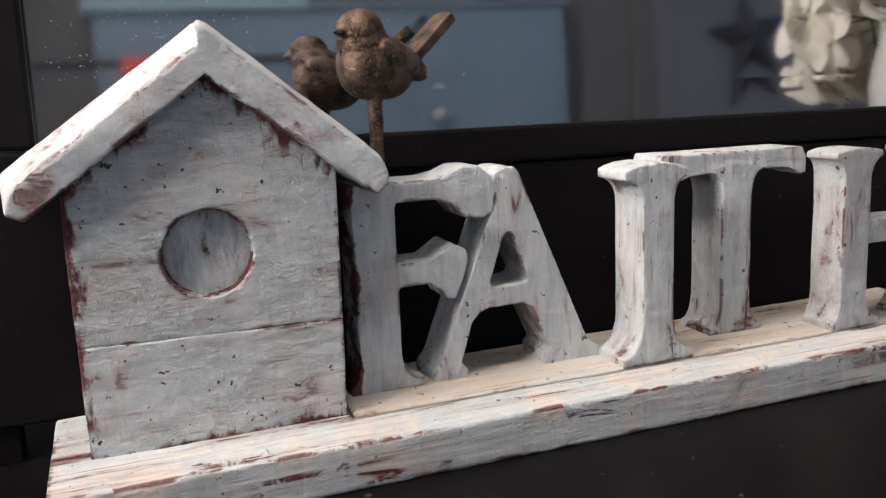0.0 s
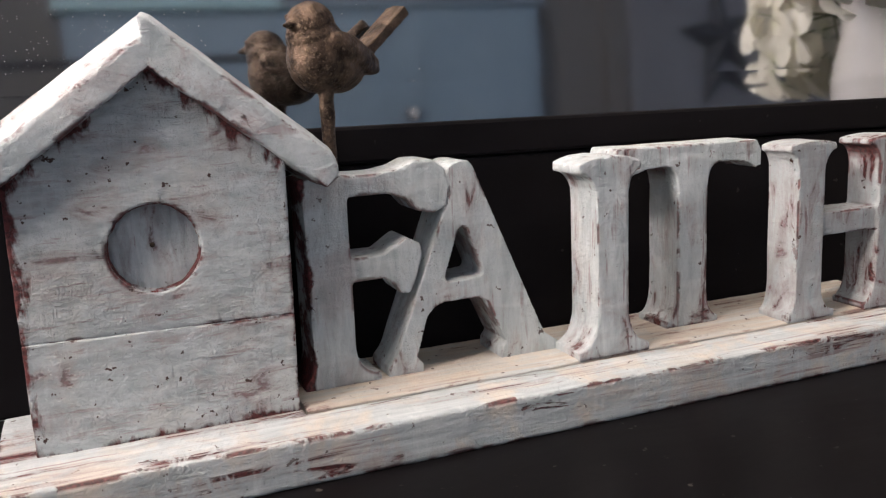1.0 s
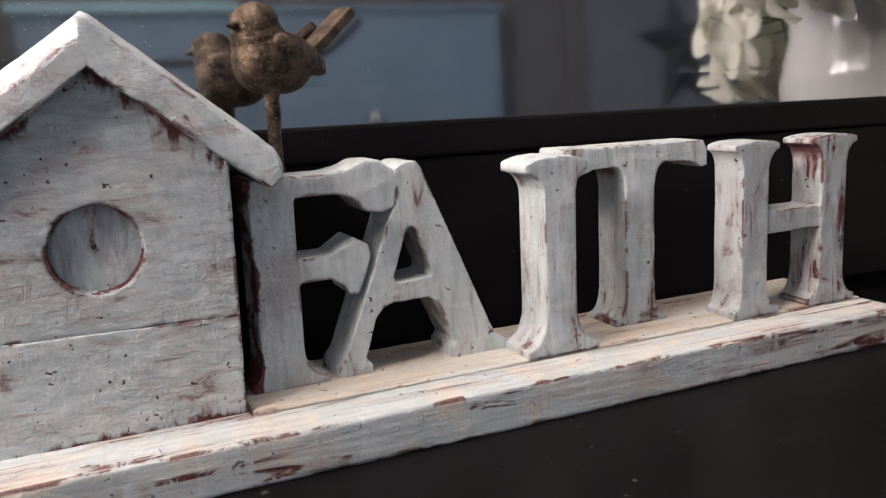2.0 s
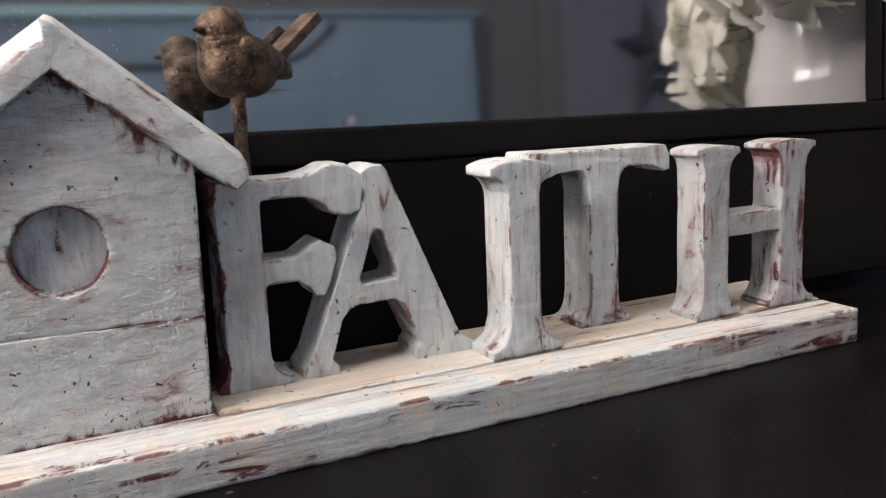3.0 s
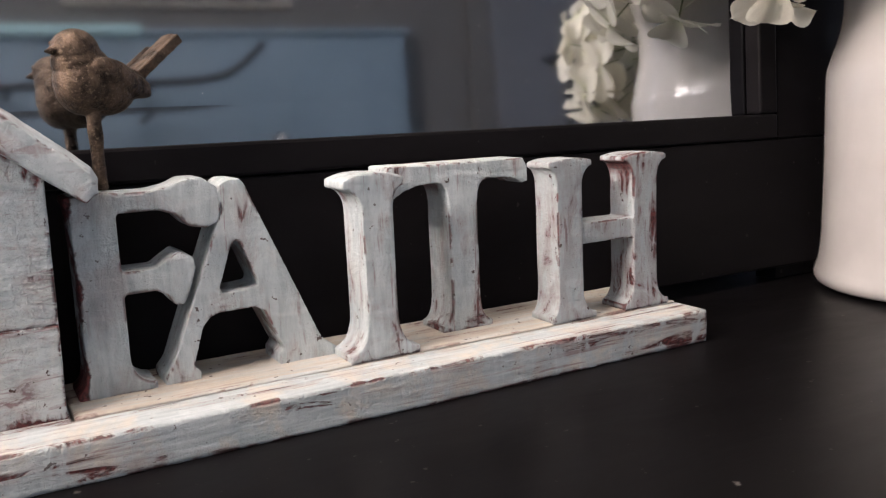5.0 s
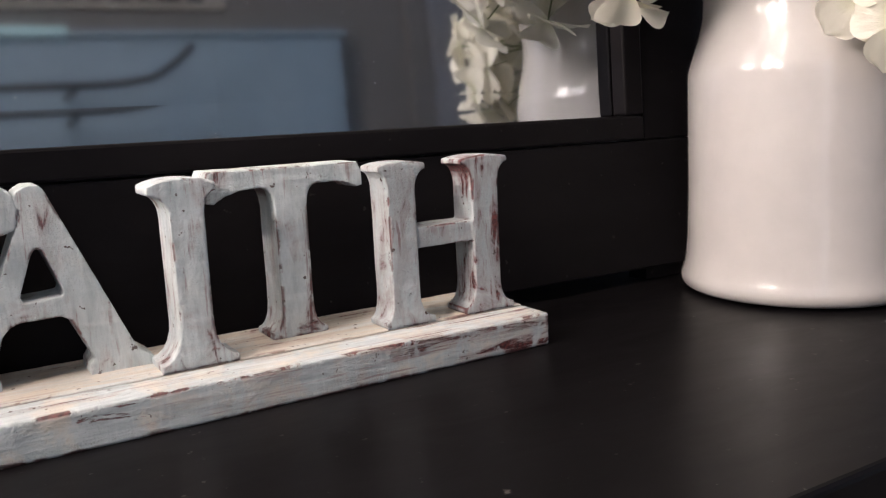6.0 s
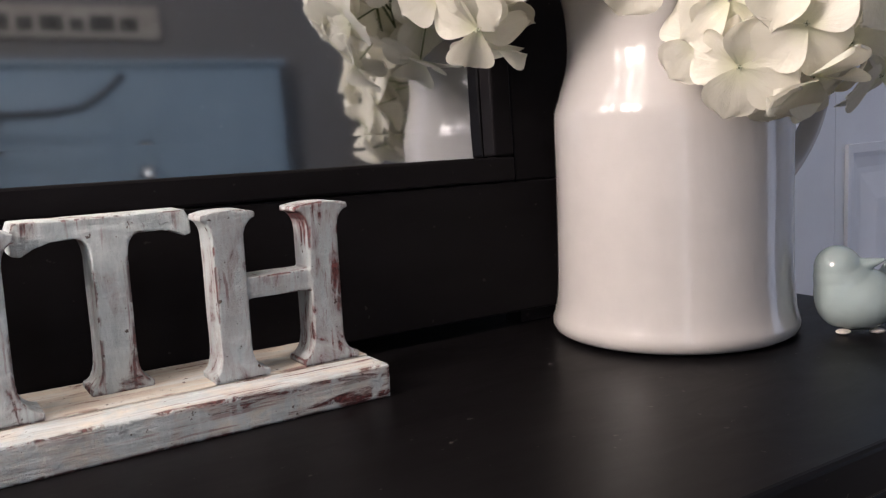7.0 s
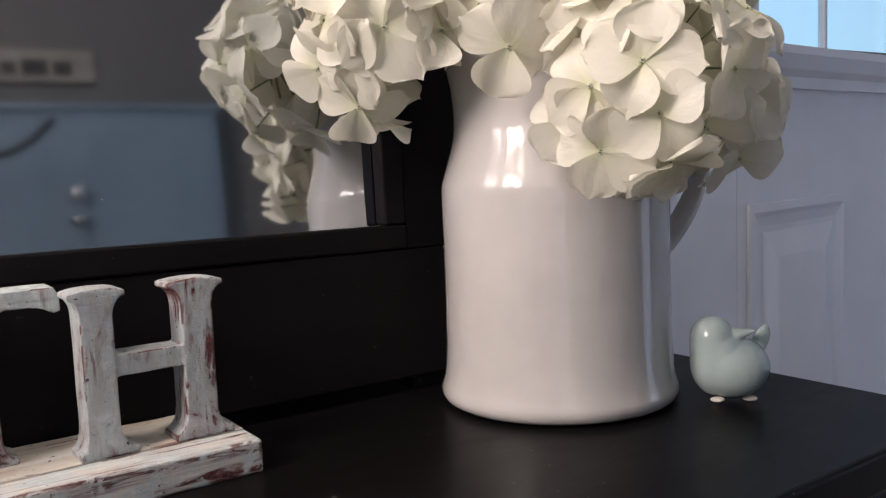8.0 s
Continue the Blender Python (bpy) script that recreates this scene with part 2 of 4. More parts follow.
def petal_cloth():
    """Silk petals: veins that fan out from the floret's centre, a green-tinged throat."""
    m = mat("ivory silk petal", rough=0.55)
    n = Nodes(m)
    sep = n.t.nodes.new("ShaderNodeSeparateXYZ")
    n.link(n.co, sep.inputs[0])
    ang = n.t.nodes.new("ShaderNodeMath")
    ang.operation = "ARCTAN2"
    n.link(sep.outputs["Y"], ang.inputs[0])
    n.link(sep.outputs["X"], ang.inputs[1])
    rad = n.t.nodes.new("ShaderNodeVectorMath")
    rad.operation = "LENGTH"
    n.link(n.co, rad.inputs[0])
    fan = n.t.nodes.new("ShaderNodeCombineXYZ")
    n.link(ang.outputs[0], fan.inputs[0])
    n.link(rad.outputs["Value"], fan.inputs[1])
    stretch = n.t.nodes.new("ShaderNodeVectorMath")
    stretch.operation = "MULTIPLY"
    stretch.inputs[1].default_value = (7.0, 60.0, 1.0)
    n.link(fan.outputs[0], stretch.inputs[0])
    vein = n.noise(stretch.outputs[0], 1.0, 4, 0.6, 0.5)
    crease = n.noise(n.scaled((70, 70, 70)), 1.0, 3, 0.5)
    weave = n.noise(n.scaled((900, 900, 900)), 1.0, 2, 0.5)
    r = n.t.nodes.new("ShaderNodeObjectInfo").outputs["Random"]
    c = n.mix(r, (0.78, 0.752, 0.66), (0.84, 0.815, 0.73))
    c = n.mix(n.math("MULTIPLY", n.ramp(vein, 0.42, 0.66), 0.16), c, (0.70, 0.68, 0.54))
    c = n.mix(n.math("MULTIPLY", n.ramp(rad.outputs["Value"], 0.017, 0.002), 0.55), c, (0.68, 0.70, 0.44))
    n.colour(c)
    n.normal(n.bump(weave, 0.15, 0.0003, n.bump(vein, 0.5, 0.0012, n.bump(crease, 0.5, 0.004))))
    tr = n.t.nodes.new("ShaderNodeBsdfTranslucent")
    n.link(c, tr.inputs["Color"])
    mx = n.t.nodes.new("ShaderNodeMixShader")
    mx.inputs[0].default_value = 0.40
    n.link(n.b.outputs[0], mx.inputs[1])
    n.link(tr.outputs[0], mx.inputs[2])
    n.link(mx.outputs[0], n.t.nodes["Material Output"].inputs["Surface"])
    return m


M_PETAL = petal_cloth()
M_STAMEN = mat("floret centre", (0.55, 0.56, 0.42), 0.5)
M_STEM = mat("green stem", (0.10, 0.13, 0.05), 0.6)


def wall_paint(name, a, b, rough=0.75, scale=5):
    m = mat(name, a, rough)
    n = Nodes(m)
    n.colour(n.mix(n.ramp(n.noise(n.scaled((scale, scale, scale)), 1.0, 5, 0.6), 0.3, 0.7), a, b))
    n.normal(n.bump(n.noise(n.scaled((260, 260, 260)), 1.0, 3, 0.6), 0.15, 0.001))
    return m


M_GREY = wall_paint("grey wall paint", (0.100, 0.097, 0.096), (0.116, 0.113, 0.111))
M_PALE = wall_paint("pale wall paint", (0.52, 0.55, 0.60), (0.57, 0.60, 0.65))
M_CEIL = wall_paint("white ceiling paint", (0.75, 0.75, 0.74), (0.8, 0.8, 0.79))
M_WHITE = wall_paint("white gloss trim paint", (0.60, 0.635, 0.70), (0.66, 0.695, 0.76), 0.35, 9)
M_CUP = wall_paint("pale blue-grey cupboard paint", (0.150, 0.208, 0.262), (0.172, 0.232, 0.287), 0.4, 9)
# White door, coloured far darker than M_WHITE to keep its mirror image dim.
M_DOOR2 = wall_paint("white door paint darkened for its reflection", (0.125, 0.128, 0.142), (0.145, 0.148, 0.162), 0.5, 9)
M_FLOOR = wall_paint("light oak floor boards", (0.34, 0.27, 0.21), (0.44, 0.36, 0.28), 0.4, 6)
M_STAR = wall_paint("dark blue-black tin", (0.012, 0.014, 0.02), (0.03, 0.033, 0.042), 0.45, 30)
M_PLAQUE = wall_paint("weathered grey plaque wood", (0.20, 0.18, 0.16), (0.28, 0.26, 0.23), 0.7, 30)
M_INK = mat("black sign paint", (0.015, 0.015, 0.015), 0.6)
M_RAIL = wall_paint("dark stained rail wood", (0.012, 0.012, 0.016), (0.025, 0.024, 0.03), 0.4, 20)
M_BRASS = mat("brushed nickel", (0.62, 0.62, 0.62), 0.25, 1.0)
M_REDPAINT = mat("red lacquer", (0.5, 0.06, 0.04), 0.4)
M_DUST = mat("pale dust", (0.6, 0.6, 0.6), 0.9)
M_TEAL = mat("pale teal lacquer", (0.30, 0.46, 0.50), 0.3)


def glass_pane():
    m = mat("window glass", (1, 1, 1), 0.0)
    m.node_tree.nodes["Principled BSDF"].inputs["Transmission Weight"].default_value = 1.0
    m.node_tree.nodes["Principled BSDF"].inputs["IOR"].default_value = 1.45
    return m


M_GLASS = glass_pane()


def outside_glow(name, a, b, strength):
    m = bpy.data.materials.new(name)
    m.use_nodes = True
    t = m.node_tree
    t.nodes.clear()
    out = t.nodes.new("ShaderNodeOutputMaterial")
    em = t.nodes.new("ShaderNodeEmission")
    co = t.nodes.new("ShaderNodeTexCoord")
    sep = t.nodes.new("ShaderNodeSeparateXYZ")
    rng = t.nodes.new("ShaderNodeMapRange")
    mix = t.nodes.new("ShaderNodeMix")
    mix.data_type = "RGBA"
    t.links.new(co.outputs["Object"], sep.inputs[0])
    t.links.new(sep.outputs["Z"], rng.inputs["Value"])
    rng.inputs["From Min"].default_value, rng.inputs["From Max"].default_value = -0.5, 1.5
    t.links.new(rng.outputs["Result"], mix.inputs[0])
    mix.inputs[6].default_value, mix.inputs[7].default_value = (*a, 1), (*b, 1)
    t.links.new(mix.outputs[2], em.inputs["Color"])
    em.inputs["Strength"].default_value = strength
    t.links.new(em.outputs[0], out.inputs["Surface"])
    return m


M_OUTSIDE = outside_glow("overcast daylight outside", (0.40, 0.72, 0.90), (0.36, 0.62, 0.92), 1.55)


# ---- building helpers ----
def place(ob):
    m = ob.matrix_basis.copy()
    while ob.parent:
        ob = ob.parent
        m = ob.matrix_basis @ m
    return m


def thing(name, m, label, category, group="", kind=""):
    ob = new(name)
    ob.empty_display_size = 0.02
    ob.matrix_basis = m
    return tagged(ob, label, category, group, kind)


def part(name, bm, material, parent=None, label="", local=False, smooth=False):
    """One mesh object from a bmesh, under a thing or a part. Coordinates are the world's unless local."""
    if parent is not None and not local:
        bm.transform(place(parent).inverted())
    me = bpy.data.meshes.new(name)
    bmesh.ops.recalc_face_normals(bm, faces=bm.faces)
    bm.to_mesh(me)
    bm.free()
    for mm in (material if isinstance(material, (list, tuple)) else (material,)):
        me.materials.append(mm)
    if smooth:
        me.shade_smooth()
    ob = new(name, me)
    ob.parent = parent
    return tagged(ob, label)


def box(x0, x1, y0, y1, z0, z1, bevel=0.0, seg=2, bm=None):
    bm = bm or bmesh.new()
    m = Matrix.LocRotScale(((x0 + x1) / 2, (y0 + y1) / 2, (z0 + z1) / 2), None, (x1 - x0, y1 - y0, z1 - z0))
    r = bmesh.ops.create_cube(bm, size=1, matrix=m)
    if bevel:
        edges = list({e for v in r["verts"] for e in v.link_edges})
        bmesh.ops.bevel(bm, geom=edges, offset=bevel, segments=seg, profile=0.5, affect="EDGES")
    return bm


def slab(outline, y0, y1, holes=(), bm=None):
    """A plate in the xz plane, with holes, from y0 (front) to y1 (back)."""
    from mathutils.geometry import tessellate_polygon
    bm = bm or bmesh.new()
    loops = [list(outline)] + [list(h) for h in holes]
    flat = [p for lp in loops for p in lp]
    tris = tessellate_polygon([[Vector((x, z, 0)) for x, z in lp] for lp in loops])
    front = [bm.verts.new((x, y0, z)) for x, z in flat]
    back = [bm.verts.new((x, y1, z)) for x, z in flat]
    for a, b, c in tris:
        bm.faces.new((front[a], front[b], front[c]))
        bm.faces.new((back[c], back[b], back[a]))
    i = 0
    for lp in loops:
        k = len(lp)
        for j in range(k):
            a, b = i + j, i + (j + 1) % k
            bm.faces.new((front[a], back[a], back[b], front[b]))
        i += k
    bmesh.ops.recalc_face_normals(bm, faces=bm.faces)
    return bm


def arc(cx, cz, r, a0, a1, n):
    return [(cx + r * math.cos(radians(a0 + (a1 - a0) * i / n)), cz + r * math.sin(radians(a0 + (a1 - a0) * i / n))) for i in range(n + 1)]


def lathe(profile, steps=96, bm=None):
    bm = bm or bmesh.new()
    rings = []
    for r, z in profile:
        rings.append([bm.verts.new((r * math.cos(2 * math.pi * i / steps), r * math.sin(2 * math.pi * i / steps), z)) for i in range(steps)])
    for a, b in zip(rings, rings[1:]):
        for i in range(steps):
            j = (i + 1) % steps
            bm.faces.new((a[i], a[j], b[j], b[i]))
    bm.faces.new(rings[0][::-1])
    bm.faces.new(rings[-1])
    return bm


def ball(bm, c, r, turn=(0, 0, 0), u=24, v=14):
    m = Matrix.LocRotScale(c, Euler([radians(a) for a in turn]), r)
    bmesh.ops.create_uvsphere(bm, u_segments=u, v_segments=v, radius=1, matrix=m)


def tube(points, radius, bm=None, sides=10):
    """A round bar through points; radius is a number or one per point."""
    bm = bm or bmesh.new()
    pts = [Vector(p) for p in points]
    rad = radius if isinstance(radius, (list, tuple)) else [radius] * len(pts)
    rings = []
    for i, p in enumerate(pts):
        d = (pts[min(i + 1, len(pts) - 1)] - pts[max(i - 1, 0)]).normalized()
        side = d.cross(Vector((0.3, 0.2, 1))).normalized()
        up = side.cross(d)
        rings.append([bm.verts.new(p + rad[i] * (math.cos(2 * math.pi * k / sides) * side + math.sin(2 * math.pi * k / sides) * up)) for k in range(sides)])
    for a, b in zip(rings, rings[1:]):
        for k in range(sides):
            bm.faces.new((a[k], a[(k + 1) % sides], b[(k + 1) % sides], b[k]))
    bm.faces.new(rings[0][::-1])
    bm.faces.new(rings[-1])
    return bm


CLOUDS = {}


def carved(ob, voxel, wobble=0.0006, size=0.012, smooth=3):
    """Hand-sanded edges and an uneven surface for carved wood."""
    r = ob.modifiers.new("remesh", "REMESH")
    r.mode, r.voxel_size, r.use_smooth_shade = "VOXEL", voxel, True
    s = ob.modifiers.new("sanded", "SMOOTH")
    s.factor, s.iterations = 0.5, smooth
    if size not in CLOUDS:
        t = bpy.data.textures.new("uneven", "CLOUDS")
        t.noise_scale, t.noise_depth = size, 2
        CLOUDS[size] = t
    d = ob.modifiers.new("uneven", "DISPLACE")
    d.texture, d.strength, d.mid_level, d.texture_coords = CLOUDS[size], wobble * 2, 0.5, "LOCAL"
    return ob


# ---- room shell ----
FLOOR_Z, CEIL_Z, SOUTH_Y, NORTH_Y, EAST_X = -0.78, 1.66, -1.22, 0.450, 3.75


def structure(name, bm, material, label, category):
    return tagged(part(name, bm, material), label, category, kind="structure")


structure("floor", box(WEST_X - 0.2, EAST_X + 0.2, SOUTH_Y - 0.2, NORTH_Y + 0.4, FLOOR_Z - 0.1, FLOOR_Z), M_FLOOR, "light oak floor of the hallway", "floor")
sx0, sx1, sy0, sy1 = ADDED_SKYLIGHT
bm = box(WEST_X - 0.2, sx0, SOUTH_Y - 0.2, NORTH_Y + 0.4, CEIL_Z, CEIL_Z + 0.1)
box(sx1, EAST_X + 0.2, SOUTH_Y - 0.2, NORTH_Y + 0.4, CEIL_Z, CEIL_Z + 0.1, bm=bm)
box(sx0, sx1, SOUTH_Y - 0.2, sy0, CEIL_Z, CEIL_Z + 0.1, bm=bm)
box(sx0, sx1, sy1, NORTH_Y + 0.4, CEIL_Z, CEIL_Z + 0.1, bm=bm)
structure("ceiling", bm, M_CEIL, "plain white painted ceiling with an added roof window", "ceiling")
# Frame of the added top light; no roof window is known here.
win = thing("added_roof_window", pose((sx0 + sx1) / 2, (sy0 + sy1) / 2, CEIL_Z), "white framed roof window, unseen, added to light the sign from above", "window", kind="structure")
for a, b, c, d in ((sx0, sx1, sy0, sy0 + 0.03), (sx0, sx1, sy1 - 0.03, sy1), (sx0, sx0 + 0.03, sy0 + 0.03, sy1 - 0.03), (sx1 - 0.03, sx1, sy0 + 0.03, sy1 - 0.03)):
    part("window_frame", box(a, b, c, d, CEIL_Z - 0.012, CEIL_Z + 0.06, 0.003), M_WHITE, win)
bm = bmesh.new()
edge = WEST_X - 0.2
for x0, x1, z0, z1 in (FILL_WIN, SOUTH_WIN):
    box(edge, x0, SOUTH_Y - 0.12, SOUTH_Y, FLOOR_Z, CEIL_Z, bm=bm)
    box(x0, x1, SOUTH_Y - 0.12, SOUTH_Y, FLOOR_Z, z0, bm=bm)
    box(x0, x1, SOUTH_Y - 0.12, SOUTH_Y, z1, CEIL_Z, bm=bm)
    edge = x1
box(edge, EAST_X + 0.2, SOUTH_Y - 0.12, SOUTH_Y, FLOOR_Z, CEIL_Z, bm=bm)


def south_window(name, opening, label, muntins):
    x0, x1, z0, z1 = opening
    win = thing(name, pose((x0 + x1) / 2, SOUTH_Y, z0), label, "window", kind="structure")
    for a, b, c, d in ((x0, x1, z0, z0 + 0.05), (x0, x1, z1 - 0.05, z1), (x0, x0 + 0.05, z0 + 0.05, z1 - 0.05), (x1 - 0.05, x1, z0 + 0.05, z1 - 0.05)):
        part("window_frame", box(a, b, SOUTH_Y - 0.07, SOUTH_Y + 0.01, c, d, 0.004), M_WHITE, win)
    for a in muntins:
        part("muntin", box(x0 + a - 0.015, x0 + a + 0.015, SOUTH_Y - 0.07, SOUTH_Y + 0.01, z0 + 0.05, z1 - 0.05, 0.004), M_WHITE, win)


south_window("window_2", SOUTH_WIN, "tall white framed window letting in cool daylight", (0.36, 0.72))
# Frame round the added fill light, out of the mirror's view.
south_window("added_fill_window", FILL_WIN, "narrow white framed window, unseen, added as cool front fill", ())
structure("wall_south", bm, M_GREY, "grey painted wall facing the mirror", "wall")
structure("wall_east", box(EAST_X, EAST_X + 0.12, SOUTH_Y, NORTH_Y + 0.4, FLOOR_Z, CEIL_Z), M_PALE, "pale painted end wall", "wall")
DOOR_X0, DOOR_X1, DOOR_TOP = 0.925, 2.01, 1.27
bm = box(WEST_X - 0.12, DOOR_X0, NORTH_Y, NORTH_Y + 0.12, FLOOR_Z, CEIL_Z)
box(DOOR_X1, EAST_X + 0.12, NORTH_Y, NORTH_Y + 0.12, FLOOR_Z, CEIL_Z, bm=bm)
box(DOOR_X0, DOOR_X1, NORTH_Y, NORTH_Y + 0.12, DOOR_TOP, CEIL_Z, bm=bm)
structure("wall_north", bm, M_PALE, "pale painted wall behind the console", "wall")
y0, y1, z0, z1 = WEST_WIN
bm = box(WEST_X - 0.12, WEST_X, SOUTH_Y, y0, FLOOR_Z, CEIL_Z)
box(WEST_X - 0.12, WEST_X, y1, NORTH_Y, FLOOR_Z, CEIL_Z, bm=bm)
box(WEST_X - 0.12, WEST_X, y0, y1, FLOOR_Z, z0, bm=bm)
box(WEST_X - 0.12, WEST_X, y0, y1, z1, CEIL_Z, bm=bm)
structure("wall_west", bm, M_PALE, "pale painted wall with a window", "wall")

win = thing("window_1", pose(WEST_X, (y0 + y1) / 2, z0), "white muntined window letting in warm daylight", "window", kind="structure")
for a, b, c, d in ((y0, y1, z0, z0 + 0.05), (y0, y1, z1 - 0.05, z1), (y0, y0 + 0.05, z0 + 0.05, z1 - 0.05), (y1 - 0.05, y1, z0 + 0.05, z1 - 0.05)):
    part("window_frame", box(WEST_X - 0.07, WEST_X + 0.01, a, b, c, d, 0.004), M_WHITE, win)
ym, zm = (y0 + y1) / 2, (z0 + z1) / 2
part("mullion", box(WEST_X - 0.06, WEST_X, ym - 0.03, ym + 0.03, z0 + 0.05, z1 - 0.05, 0.003), M_WHITE, win)
for y2, y3 in ((y0 + 0.05, ym - 0.03), (ym + 0.03, y1 - 0.05)):
    part("meeting_rail", box(WEST_X - 0.06, WEST_X, y2, y3, zm - 0.035, zm + 0.035, 0.003), M_WHITE, win)
    for zz in (zm - 0.24, zm + 0.24):
        part("muntin", box(WEST_X - 0.05, WEST_X - 0.01, y2, y3, zz - 0.012, zz + 0.012), M_WHITE, win)


# ---- front door, a little ajar ----
HINGE, SWING = (0.93, 0.425), 6.0
door = thing("door_1", pose(*HINGE, FLOOR_Z, 0, 0, SWING), "white panelled front door with a glazed upper half, slightly ajar", "door", kind="structure")
DH = -FLOOR_Z   # table height in the door's own coordinates
LITE = (0.165, 0.828, DH + 0.296, DH + 0.98)
W, TOPZ = 1.064, 2.04
for u0, u1, a, b in ((0, LITE[0], 0.006, TOPZ), (LITE[1], W, 0.006, TOPZ)):
    part("stile", box(u0, u1, 0, 0.016, a, b, 0.001, 1), M_WHITE, door, local=True)
part("rail", box(LITE[0], LITE[1], 0, 0.016, LITE[3], TOPZ, 0.001, 1), M_WHITE, door, local=True)
part("rail", box(LITE[0], LITE[1], 0, 0.016, 0.006, LITE[2], 0.001, 1), M_WHITE, door, local=True)


def frame_ring(u0, u1, a, b, w, y0, y1, inset):
    """A moulded rectangular ring that slopes from y0 at its outer edge to y1 inside."""
    bm = bmesh.new()
    prof = ((0, 0.0), (0, y0), (w * 0.28, y0), (w * 0.45, (y0 + y1) * 0.5), (w * 0.8, y1), (w, y1), (w, 0.0))
    corners = ((u0, a, 1, 1), (u1, a, -1, 1), (u1, b, -1, -1), (u0, b, 1, -1))
    rings = [[bm.verts.new((x + sx * d, y, z + sz * d)) for d, y in prof] for x, z, sx, sz in corners]
    for i in range(4):
        p, q = rings[i], rings[(i + 1) % 4]
        for k in range(len(prof)):
            j = (k + 1) % len(prof)
            bm.faces.new((p[k], q[k], q[j], p[j]))
    return bm


part("glazing_bead", frame_ring(LITE[0] - 0.045, LITE[1] + 0.045, LITE[2] - 0.045, LITE[3] + 0.045, 0.05, -0.012, -0.026, 0), M_WHITE, door, local=True)
for u in (0.388, 0.610):
    part("muntin", box(u - 0.0045, u + 0.0045, -0.004, 0.007, LITE[2], LITE[3], 0.003), M_WHITE, door, local=True)
pane = part("pane", box(LITE[0], LITE[1], 0.009, 0.012, LITE[2], LITE[3]), M_GLASS, door, local=True)
pane.visible_shadow = False
for u0, u1 in ((0.188, 0.452), (0.612, 0.876)):
    p = part("door_panel", frame_ring(u0, u1, 0.22, DH + 0.112, 0.036, -0.0045, -0.0006, 0), M_WHITE, door, local=True)
    bm = bmesh.new()
    a, b, c, d, k = u0 + 0.036, u1 - 0.036, 0.256, DH + 0.076, 0.032
    lo = [bm.verts.new(v) for v in ((a, -0.0008, c), (b, -0.0008, c), (b, -0.0008, d), (a, -0.0008, d))]
    hi = [bm.verts.new(v) for v in ((a + k, -0.006, c + k), (b - k, -0.006, c + k), (b - k, -0.006, d - k), (a + k, -0.006, d - k))]
    for i in range(4):
        bm.faces.new((lo[i], lo[(i + 1) % 4], hi[(i + 1) % 4], hi[i]))
    bm.faces.new(hi)
    bm.faces.new(lo[::-1])
    part("raised_field", bm, M_WHITE, p, local=True)
bm = bmesh.new()
for v in ((-1.0, 2.2, -1.5), (6.5, 2.2, -1.5), (6.5, 2.2, 3.5), (-1.0, 2.2, 3.5)):
    bm.verts.new(v)
bm.faces.new(bm.verts)
structure("backdrop", bm, M_OUTSIDE, "pale blue overcast daylight outside the door", "backdrop")
for i in range(3):
    z = 0.62 + 0.55 * i
    structure("siding_line", box(0.8, 6.0, 2.17, 2.19, z, z + 0.012), M_GREY, "thin grey shadow line of a neighbouring house", "siding")


# ---- opposite side of the hallway, seen in the mirror ----
cup = thing("cupboard", pose(0.45, SOUTH_Y + 0.03, FLOOR_Z), "pale blue-grey half-height cupboard against the grey wall", "cupboard")
part("carcass", box(-0.035, 1.075, SOUTH_Y, SOUTH_Y + 0.06, FLOOR_Z, 0.4853, 0.001), M_CUP, cup)
part("top", box(-0.05, 0.42, SOUTH_Y, SOUTH_Y + 0.085, 0.4855, 0.507, 0.003), M_TEAL, cup, "pale teal end of the top")
part("top", box(0.4203, 1.09, SOUTH_Y, SOUTH_Y + 0.075, 0.4855, 0.500, 0.004), M_CUP, cup)
for x0, x1 in ((-0.02, 0.655), (0.745, 1.06)):
    part("cupboard_door", box(x0, x1, SOUTH_Y + 0.0605, SOUTH_Y + 0.064, FLOOR_Z + 0.08, 0.470, 0.002), M_CUP, cup)
bm = bmesh.new()
ball(bm, (0.713, SOUTH_Y + 0.085, 0.289), (0.02, 0.025, 0.02))
part("knob", bm, M_BRASS, cup, "bright nickel knob", smooth=True)

rail = [(0.648, 0.437), (0.622, 0.413), (0.60, 0.395), (0.575, 0.379), (0.553, 0.369), (0.50, 0.361), (0.44, 0.358), (0.32, 0.358), (0.1, 0.357), (-0.15, 0.357)]
hr = thing("handrail", pose(0.3, -1.0, FLOOR_Z), "dark stained handrail with an upswept end", "handrail")
part("rail", tube([(x, -1.0, z) for x, z in rail], 0.0085, sides=12), M_RAIL, hr, smooth=True)
for x in (0.40, 0.13):
    part("bracket", box(x - 0.006, x + 0.006, SOUTH_Y + 0.078, -1.004, 0.346, 0.356, 0.002), M_RAIL, hr)
bm = box(0.01, 0.085, -1.0125, -0.9875, 0.325, 0.3685, 0.010, 4)
tagged(part("red_cloth", bm, M_REDPAINT, smooth=True), "small red cloth draped over the handrail", "cloth")

plq = thing("wall_plaque", pose(0.55, SOUTH_Y + 0.01, 0.59), "weathered grey wooden plaque with dark script", "plaque")
part("board", box(0.27, 0.80, SOUTH_Y, SOUTH_Y + 0.018, 0.560, 0.635, 0.003), M_PLAQUE, plq)
x = 0.30
